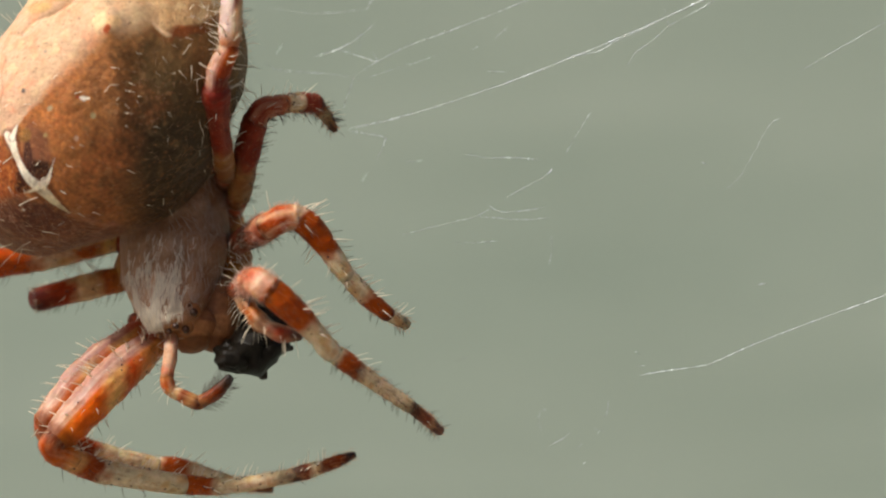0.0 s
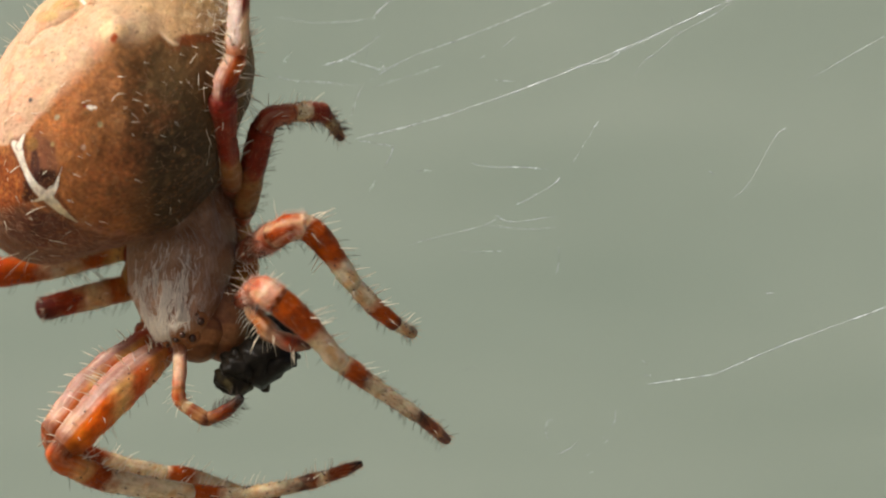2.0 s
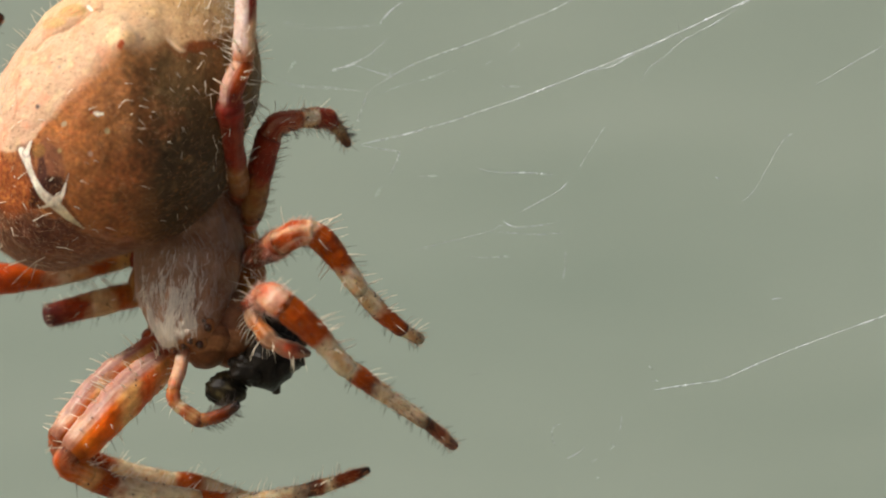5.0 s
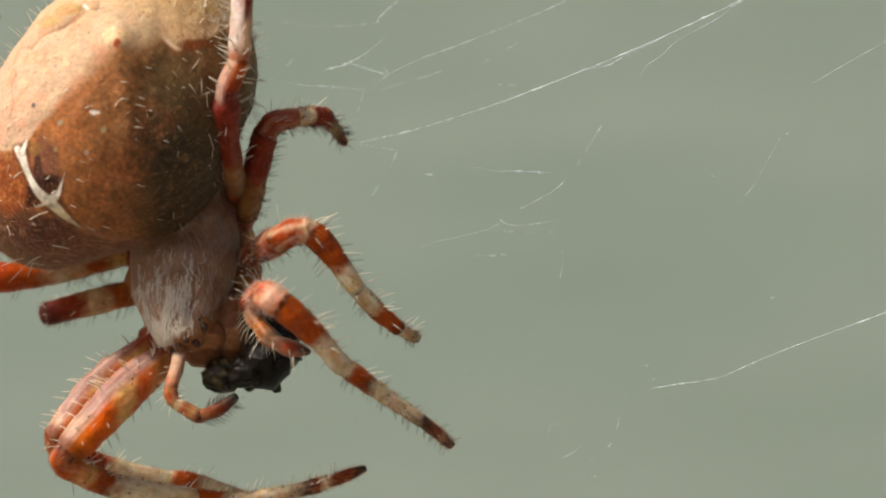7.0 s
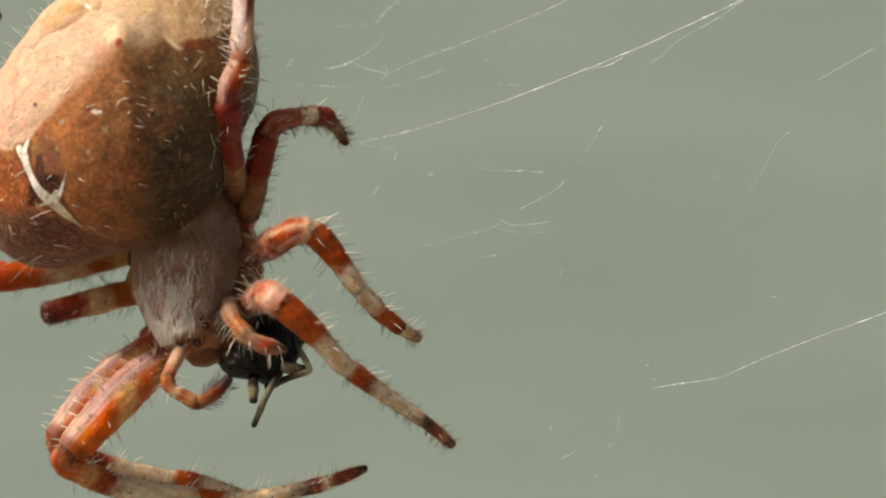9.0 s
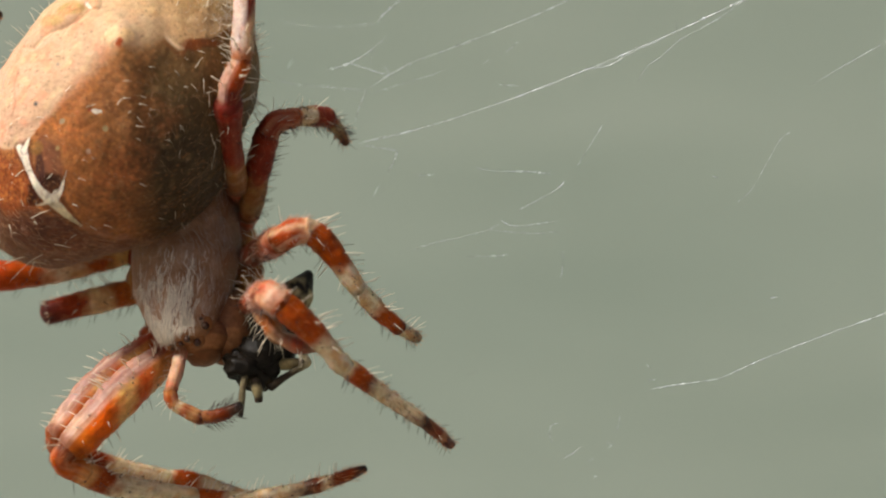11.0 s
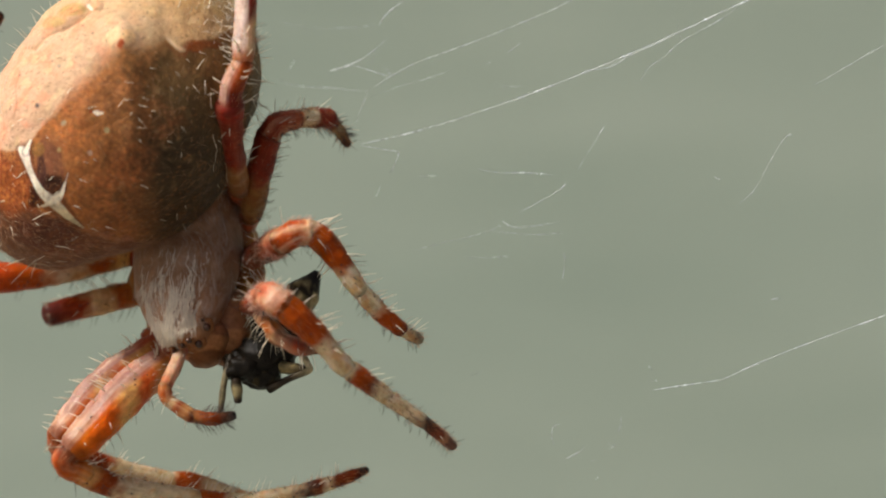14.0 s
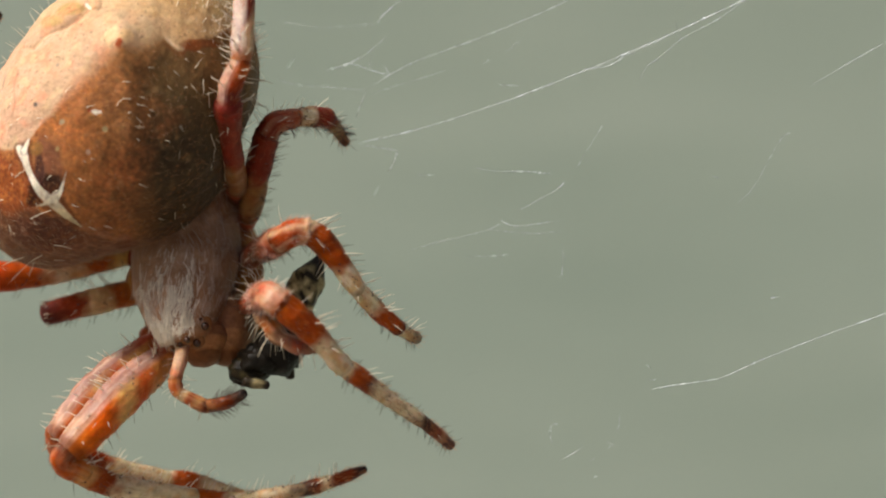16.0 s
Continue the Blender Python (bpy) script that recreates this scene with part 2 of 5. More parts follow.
# ---- the setting ----
def build_setting():
    # unseen ground, its pale stone added as a reflector for warm fill from below
    ground = solid("ground", [(-6e4, -6e4, -1160), (6e4, -6e4, -1160), (6e4, 6e4, -1160), (-6e4, 6e4, -1160)], [(0, 1, 2, 3)], BOUNCE_GRAVEL, kind="structure")
    tagged(ground, label="unseen ground reaching to the horizon, pale gravel added to bounce light", category="ground")
    # a house wall clad in lapped boards
    y0, x0, x1, top = 560.0, -1800.0, 1800.0, 1500.0
    wall = solid("wall_north", [(x0, y0 + 30, -1160), (x1, y0 + 30, -1160), (x1, y0 + 150, -1160), (x0, y0 + 150, -1160),
                                (x0, y0 + 30, top), (x1, y0 + 30, top), (x1, y0 + 150, top), (x0, y0 + 150, top)],
                 [(0, 3, 2, 1), (4, 5, 6, 7), (0, 1, 5, 4), (1, 2, 6, 5), (2, 3, 7, 6), (3, 0, 4, 7)], PAINT, smooth=False, kind="structure")
    tagged(wall, label="house wall clad in grey-green painted lapped boards", category="wall")
    show, z = 210.0, -1158.0
    mesh = None
    while z < top - 40:
        if mesh is None:
            pts = [(y0 - 2, 0), (y0, -1.5), (y0 + 9, -1.5), (y0 + 29, show + 20), (y0 + 20, show + 20)]
            v = [(x0 if e == 0 else x1, y, z + h) for e in (0, 1) for y, h in pts]
            n = len(pts)
            f = [(i, (i + 1) % n, n + (i + 1) % n, n + i) for i in range(n)] + [tuple(range(n))[::-1], tuple(range(n, 2 * n))]
            board = solid("siding_board", v, f, PAINT, wall, origin=(0, y0, z), smooth=False)
            mesh = board.data
        else:
            board = new("siding_board", mesh)
            board.parent = wall
            board.location = (0, y0 * MM, z * MM)
        z += show


# ---- the spider ----
SPIDER_AT = (-10.21, 3.00, -0.64)
RND = random.Random(7)


def build_abdomen(spider):
    cen = np.array((-12.63, 0.60, 5.58))
    e1 = np.array((-0.62, 0.0, -0.785))
    e2 = np.array((0.785, 0.0, -0.62))
    e3 = np.array((0.0, -1.0, 0.0))
    hump = np.array((-11.94, -3.40, 7.74))
    dent = np.array((-12.67, 1.00, -0.31))
    dent2 = np.array((-7.26, 1.00, 4.18))
    flap = (-14.63, 0.00, 9.09)
    hump2 = np.array((-9.81, -2.60, 7.84))
    bu, bv = zip((-17.86, 2.35), (-16.80, 3.79), (-15.74, 3.87), (-15.28, 4.34), (-14.64, 4.99), (-14.01, 5.82), (-13.25, 6.58), (-12.44, 7.39), (-11.91, 7.77), (-11.41, 7.55), (-10.8, 7.75), (-10.42, 7.95), (-10.05, 7.58), (-9.9, 7.46), (-9.68, 7.5), (-9.56, 7.8), (-9.2, 7.9), (-8.66, 8.05), (-8.13, 8.4), (-6.86, 8.8))
    # the pale vein mark: points, half width at each, dark margin
    veins = [([(-15.87, 3.83), (-15.72, 3.66), (-15.58, 3.24), (-15.38, 2.73), (-15.11, 2.26), (-14.77, 1.93), (-14.39, 1.59), (-14.05, 1.25), (-13.63, 0.91)], (0.12, 0.2, 0.15, 0.13, 0.17, 0.24, 0.2, 0.14, 0.05), 0.8),
             ([(-14.56, 1.93), (-14.31, 2.18), (-14.18, 2.52), (-14.05, 2.90)], (0.2, 0.09, 0.04, 0.025), 0.4),
             ([(-15.66, 3.70), (-15.53, 4.00), (-15.45, 4.17)], (0.1, 0.08, 0.03), 0.6), ([(-14.73, 1.84), (-15.0, 1.72), (-15.25, 1.66)], (0.12, 0.05, 0.02), 0.3),
             ([(-13.42, 9.25), (-13.25, 9.08)], (0.07, 0.05), 0.0), ([(-13.04, 5.17), (-12.88, 5.14), (-12.7, 5.13)], (0.05, 0.1, 0.04), 0.0)]
    veins = [(spline([(x, 0, z) for x, z in line], 4 * len(line)), np.interp(np.linspace(0, 1, 4 * len(line)), np.linspace(0, 1, len(w)), w), dark) for line, w, dark in veins]
    creases = [([(-13.25, 9.04), (-13.59, 8.70), (-13.88, 8.53), (-14.22, 8.36), (-14.64, 8.27), (-15.07, 8.06), (-15.49, 7.64)], 0.07), ([(-13.42, 9.29), (-13.63, 9.08), (-14.05, 8.99)], 0.05), ([(-16.00, 6.79), (-16.13, 6.16), (-16.04, 5.52), (-16.17, 4.99)], 0.05)]
    creases = [(spline([(x, 0, z) for x, z in line], 60), w) for line, w in creases]
    # colour marks; the cream ones round the hump's tip paint in its highlight
    spots = [((-12.19, 8.06), 0.3, rgb(226, 190, 150)), ((-15.19, 5.44), 0.11, rgb(96, 88, 86)), ((-14.39, 6.94), 0.09, rgb(170, 150, 130)), ((-15.96, 6.16), 0.08, rgb(190, 150, 120)), ((-13.42, 8.06), 0.07, rgb(186, 150, 118)), ((-13.12, 5.2), 0.07, rgb(170, 60, 40)), ((-12.57, 4.51), 0.12, rgb(176, 160, 120)),
             ((-14.35, 3.79), 0.13, rgb(186, 160, 110)), ((-14.16, 4.78), 0.14, rgb(176, 160, 130)), ((-13.21, 3.66), 0.11, rgb(170, 140, 120)),
             ((-12.3, 7.98), 0.34, rgb(232, 200, 158)), ((-11.75, 8.0), 0.3, rgb(222, 186, 138)), ((-12.01, 7.72), 0.17, rgb(168, 76, 32))]
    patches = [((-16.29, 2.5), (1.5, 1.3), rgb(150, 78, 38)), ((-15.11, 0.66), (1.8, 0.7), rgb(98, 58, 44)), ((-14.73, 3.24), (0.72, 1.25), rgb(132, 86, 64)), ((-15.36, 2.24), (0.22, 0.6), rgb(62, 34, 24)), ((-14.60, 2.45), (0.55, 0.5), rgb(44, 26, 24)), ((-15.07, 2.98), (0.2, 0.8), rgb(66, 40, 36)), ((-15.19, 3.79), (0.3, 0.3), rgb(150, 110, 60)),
               ((-15.32, 1.88), (0.35, 0.25), rgb(60, 34, 24)),
               ((-14.05, 9.1), (0.7, 0.3), rgb(190, 160, 98)), ((-14.75, 8.65), (0.6, 0.25), rgb(196, 164, 106)), ((-9.50, 7.68), (0.45, 0.26), rgb(140, 76, 36)), ((-8.80, 7.77), (0.5, 0.2), rgb(140, 80, 40))]

    def inside(p, line, width):
        """1 on the middle of a vein, 0 at its margin, below 0 outside."""
        return (1 - np.hypot(line[:, 0] - p[0], line[:, 2] - p[1]) / width).max()

    def colour(q):
        x, z = q[0], q[2]
        n1, n2, n3 = rn(q, 0.5), rn(q, 1.7, 4), rn(q, 5.5, 8)
        edge = np.interp(x, bu, bv) + (0.10 * n2 + 0.06 * n3) * (0.4 if x > -10.6 else 1.0)
        soft = 0.12 + 0.5 * smooth(bu[8], bu[9], x) * (1 - smooth(-10.7, -10.3, x)) + 0.95 * max(0, min(1, (x + 14.9) / 1.3)) * max(0, min(1, (bu[9] - x) / 0.8))
        pale = max(0, min(1, (z - edge) / soft + 0.5))
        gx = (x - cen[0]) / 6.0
        # shade on the right flank is put into the brown, deepest low down
        shaded_olive = lerp(rgb(70, 57, 37), rgb(108, 85, 52), smooth(3.6, 7.2, z + 0.6 * n1))
        brown = lerp(rgb(188, 126, 74), shaded_olive, max(0, min(1, 0.44 + gx * 1.8 + 0.15 * n1)))
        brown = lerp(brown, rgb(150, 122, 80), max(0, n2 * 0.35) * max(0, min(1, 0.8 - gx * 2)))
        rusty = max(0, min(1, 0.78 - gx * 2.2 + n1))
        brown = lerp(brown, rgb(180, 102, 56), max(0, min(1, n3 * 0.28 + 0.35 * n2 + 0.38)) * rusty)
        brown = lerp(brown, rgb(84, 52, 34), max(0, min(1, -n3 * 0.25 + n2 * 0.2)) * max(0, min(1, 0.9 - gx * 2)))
        brown = lerp(brown, rgb(166, 138, 96), max(0, min(1, (rn(q, 3.1, 77) - 0.3) * 3)) * 0.2)
        cream = lerp(rgb(210, 178, 146), rgb(204, 176, 138), max(0, min(1, 0.5 + n1)))
        cream = lerp(cream, rgb(222, 176, 150), max(0, min(1, 0.4 - gx * 0.8 + n2 * 0.6)) * 0.6)
        cream = lerp(cream, rgb(206, 168, 122), max(0, min(1, (x - hump[0] - 0.4) / 1.6 + 0.3 * n2)))
        cream = lerp(cream, rgb(204, 170, 92), max(0, min(1, 0.2 + (z - cen[2] - 3.4) / 2.0 + n2 * 0.5)) * 0.5)
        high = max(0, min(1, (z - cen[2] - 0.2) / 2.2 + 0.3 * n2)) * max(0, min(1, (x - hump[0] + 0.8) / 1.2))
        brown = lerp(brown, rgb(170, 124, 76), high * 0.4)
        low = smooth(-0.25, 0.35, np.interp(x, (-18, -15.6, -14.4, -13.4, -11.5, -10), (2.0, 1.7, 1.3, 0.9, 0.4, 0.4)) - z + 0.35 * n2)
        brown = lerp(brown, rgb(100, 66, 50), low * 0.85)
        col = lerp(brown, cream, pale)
        # rust-red rim under the ragged edge of the pale field
        rim = max(0, 1 - abs(z - edge + 0.12) / 0.2) * (0.35 * smooth(-10.9, -10.2, x) + 0.65 * max(0, 1 - abs(x + 9.4) / 0.5)) * (1 - pale)
        col = lerp(col, rgb(150, 62, 26), rim * 0.75)
        lip = max(0, 1 - abs(z - edge - 0.1) / 0.12) * smooth(-10.5, -10.2, x) * (1 - smooth(-9.7, -9.5, x))
        col = lerp(col, rgb(244, 214, 178), lip * 0.9)
        # ridge that runs on from the foot of the vein
        ridge = np.interp(x, (-13.7, -13.0, -12.4, -11.9), (0.92, 0.62, 0.46, 0.45))
        k = max(0, 1 - abs(z - ridge - 0.05 * n2) / 0.13) * smooth(-13.9, -13.5, x) * (1 - smooth(-12.3, -11.7, x))
        col = lerp(col, rgb(176, 120, 88), k * 0.6)
        for (cx, cz), (rx, rz), c in patches:
            k = 1 - math.hypot((x - cx) / rx, (z - cz) / rz) + 0.35 * n2
            col = lerp(col, c, max(0, min(1, k * 3)) * 0.85)
        # pebbled skin: yellow grains on rust left of the vein and about it, pores in the pale field
        peb = rn(q, 7.5, 51) + 0.6 * rn(q, 13.0, 53)
        calm = 1 - 0.85 * max(0, min(1, 3 - 3 * math.hypot((x + 14.7) / 0.75, (z - 3.2) / 1.3)))
        warm = (1 - pale) * (1 - 0.8 * low) * calm * max(0, min(1, 0.62 - gx * 1.7))
        col = lerp(col, rgb(214, 140, 70), max(0, min(1, (peb - 0.22) * 4)) * 0.45 * warm)
        col = lerp(col, rgb(92, 38, 18), max(0, min(1, (-peb - 0.2) * 4)) * (0.55 if x < -14.8 else 0.3) * warm)
        col = lerp(col, rgb(226, 144, 108), max(0, min(1, (n2 + 0.25 * n3 - 0.12) * 4)) * 0.5 * pale * max(0, min(1, 0.5 - gx * 2)))
        col = lerp(col, rgb(232, 206, 160), max(0, min(1, (rn(q, 2.6, 91) - 0.2) * 4)) * 0.4 * pale)
        for line, width, dark in veins:
            if abs(line[:, 0] - x).min() > 0.9:
                continue
            k = inside((x, z), line, width * (1 + 0.2 * n2))
            if k > -1.2:
                col = lerp(col, rgb(70, 32, 30), max(0, 1 - abs(k + 0.35) * 1.3) * 0.75 * dark)
            if k > 0:
                col = lerp(col, lerp(rgb(252, 244, 228), rgb(226, 208, 150), max(0, min(1, (2.2 - z) * 1.2)) * 0.7), min(1, k * 5))
        # shade in the folds of the skin is painted in as thin brown lines
        for line, width in creases:
            if x < line[:, 0].min() - 0.1 or x > line[:, 0].max() + 0.1:
                continue
            k = inside((x, z), line, width)
            if k > 0:
                col = lerp(col, rgb(140, 92, 56), min(1, k * 2) * 0.35)
        for (cx, cz), r, c in spots:
            k = 1 - math.hypot(x - cx, z - cz) / r + 0.5 * n3 + 0.3 * n2
            col = lerp(col, c, max(0, min(1, k * 2.5)))
        dot = rn(q, 8.5, 31)
        if dot > 0.5:
            col = lerp(col, rgb(96, 62, 40), min(1, (dot - 0.5) * 10) * (0.25 + 0.3 * pale))
        elif dot < -0.36 and pale < 0.5:
            col = lerp(col, rgb(214, 146, 90), min(1, (-dot - 0.36) * 6) * 0.22)
        g = 1 + (0.10 * n2 + 0.12 * n3) * (1 + 0.9 * (1 - pale)) + 0.2 * (1 - pale) * rn(q, 1.0, 95)
        return tuple(max(0, c * g) for c in col)

    # rings lie close on the side that shows, wide apart behind
    lat = np.concatenate([np.linspace(0, 1.95, 240), np.linspace(1.95, math.pi, 29)[1:]])
    rows, cols_n = len(lat) - 1, 460
    V, C = [], []
    for la in lat:
        for k in range(cols_n):
            lo = 2 * math.pi * k / cols_n
            l1, l2, l3 = math.cos(lo) * math.sin(la), math.sin(lo) * math.sin(la), math.cos(la)
            r1, r2 = (7.05 if l1 > 0 else 6.2), (5.2 if l2 > 0 else 4.36)
            q = cen + e1 * l1 * r1 + e2 * l2 * r2 + e3 * l3 * 4.7
            nrm = e1 * l1 / r1 + e2 * l2 / r2 + e3 * l3 / 4.7
            nrm /= np.linalg.norm(nrm)
            d = np.linalg.norm(q - hump)
            up = 0.25 * math.exp(-(d / 1.6) ** 2) + 0.36 * math.exp(-(d / 0.55) ** 2) + 0.14 * math.exp(-(d / 0.22) ** 2)
            up -= 0.5 * math.exp(-(np.linalg.norm(q - dent) / 1.9) ** 2) + 0.4 * math.exp(-(np.linalg.norm(q - dent2) / 1.9) ** 2)
            up += 0.16 * math.exp(-(math.hypot((q[0] - flap[0]) / 1.3, (q[2] - flap[2]) / 0.6)) ** 2)
            d2 = np.linalg.norm(q - hump2)
            up += 0.22 * math.exp(-(d2 / 0.5) ** 2)
            up += 0.13 * math.exp(-((q[0] + 11.85 - 0.1 * (7.0 - q[2])) / 0.5) ** 2) * smooth(2.8, 5.6, q[2]) * (1 - smooth(7.2, 7.9, q[2])) * (l3 > 0)
            if l3 > 0 and q[2] > 7.0 and q[0] < -12.8:
                # fold of skin over the shoulder
                fold = np.hypot(creases[0][0][:, 0] - q[0], creases[0][0][:, 2] - q[2]).min()
                up += 0.1 * math.exp(-(((fold - 0.28) / 0.2) ** 2)) * (q[2] > np.interp(q[0], (-15.5, -13.2), (7.7, 9.0))) - 0.07 * math.exp(-((fold / 0.11) ** 2))
            up += 0.12 * rn(q, 0.45, 2) + 0.045 * rn(q, 1.5, 5) + 0.014 * rn(q, 4.2, 6)
            q = q + nrm * up
            V.append(q)
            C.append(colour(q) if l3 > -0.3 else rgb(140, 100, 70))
    F = []
    for i in range(rows):
        for k in range(cols_n):
            k2 = (k + 1) % cols_n
            F.append((i * cols_n + k, i * cols_n + k2, (i + 1) * cols_n + k2, (i + 1) * cols_n + k))
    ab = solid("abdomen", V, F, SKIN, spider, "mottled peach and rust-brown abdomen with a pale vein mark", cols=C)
    # down and bristles on the skin
    V = np.array(V).reshape(rows + 1, cols_n, 3)
    short, longs, white = [], [], []
    tuft = (-8.34, -1.50, 9.34)
    while len(short) < 2200:
        i, k = RND.randint(3, 239), RND.randint(0, cols_n - 1)
        if RND.random() > math.sin(lat[i]):
            continue
        q = V[i, k]
        nr = q - cen
        nr /= np.linalg.norm(nr)
        below = np.interp(q[0], (-18, -15.6, -14.4, -13.4, -11.5, -10), (2.0, 1.7, 1.3, 0.9, 0.5, 0.6)) - q[2] + 0.3 * rn(q, 0.9, 88)
        if below < 0 and (nr[0] < 0.35 or RND.random() > 0.12):
            continue
        along = np.cross(nr, (0.0, 1.0, 0.0)) if below < 0 else np.array((0.95, -0.1, 0.22))
        along = along - nr * (along @ nr)
        short.append((q, nr * 0.28 + along + np.array([RND.gauss(0, 0.22) for _ in range(3)]), RND.uniform(0.14, 0.36), RND.uniform(0.0035, 0.006), (RND.gauss(0, 0.25), 0.1, RND.gauss(0.15, 0.2))))
    while len(longs) < 260:
        i, k = RND.randint(9, 236), RND.randint(0, cols_n - 1)
        if RND.random() > math.sin(lat[i]):
            continue
        q = V[i, k]
        nr = q - cen
        nr /= np.linalg.norm(nr)
        if nr[2] > 0.1 and nr[0] < 0.35 and nr[1] < -0.3:
            continue
        if (nr[2] < -0.15 and nr[0] > 0.15) or (nr[1] < -0.72 and RND.random() < 0.65):
            continue
        if nr[2] < -0.3 and q[0] > -14.2:
            continue
        if nr[2] < 0.1 and nr[0] < 0.2:
            d = nr * 0.35 + np.array((RND.gauss(0.8, 0.25), -0.2, RND.gauss(0.5, 0.3)))
            longs.append((q, d * RND.choice((1, 1, -1)), RND.uniform(0.45, 1.2) * (0.6 if nr[1] < -0.6 else 1.0), 0.02, (0, 0, -0.15)))
        else:
            longs.append((q, nr * 0.75 + np.array((RND.gauss(-0.1, 0.35), 0, RND.gauss(0.1, 0.45))), RND.uniform(0.35, 0.75), 0.017, (0, 0, -0.1)))
    while len(white) < 420:
        i, k = RND.randint(50, 232), RND.randint(0, cols_n - 1)
        q = V[i, k]
        if math.hypot(q[0] - tuft[0], q[2] - tuft[2]) > RND.uniform(0.2, 1.7):
            continue
        white.append((q, (RND.gauss(0.2, 0.4), -0.4, RND.gauss(0.6, 0.4)), RND.uniform(0.12, 0.3), 0.0055, (RND.gauss(0, 0.4), 0, 0)))
    # short cream strokes lying on the dark field
    while len(longs) < 360:
        i, k = RND.randint(6, 225), RND.randint(0, cols_n - 1)
        q = V[i, k]
        room = np.interp(q[0], bu, bv) - q[2]
        if RND.random() > math.sin(lat[i]) or room < 0.2 or q[2] < 0.8:
            continue
        if q[0] < -10.5 and RND.random() < 0.45:
            continue
        nr = (q - cen) / np.linalg.norm(q - cen)
        turn = smooth(-12.5, -9.5, q[0])
        along = np.array((1 - 0.75 * turn, 0.0, 0.15 - 1.0 * turn)) + np.array([RND.gauss(0, 0.25) for _ in range(3)])
        longs.append((q, nr * 0.4 + along - nr * (along @ nr), RND.uniform(0.16, 0.42), RND.uniform(0.011, 0.017), (0, 0.1, -0.1)))
    # scattered, barely visible hairs all over the dark field
    faint = []
    while len(faint) < 900:
        i, k = RND.randint(3, 225), RND.randint(0, cols_n - 1)
        q = V[i, k]
        if RND.random() > math.sin(lat[i]) or q[2] > np.interp(q[0], bu, bv) - 0.3:
            continue
        nr = (q - cen) / np.linalg.norm(q - cen)
        along = np.array((0.8, 0.0, -0.45))
        faint.append((q, nr * 0.25 + along - nr * (along @ nr) + np.array([RND.gauss(0, 0.3) for _ in range(3)]), RND.uniform(0.12, 0.3), 0.0045, (0, 0.1, 0)))
    v, f = bristles(faint)
    solid("down", v, f, TAN_HAIR, ab, "scattered fine tan hairs", kind="stuff")
    v, f = bristles(white)
    solid("down", v, f, DOWN_HAIR, ab, "tuft of white down", kind="stuff")
    v, f = bristles(short)
    solid("down", v, f, TAN_HAIR, ab, "short tan down", kind="stuff")
    v, f = bristles(longs)
    solid("bristles", v, f, PALE_HAIR, ab, "stiff cream bristles", kind="stuff")


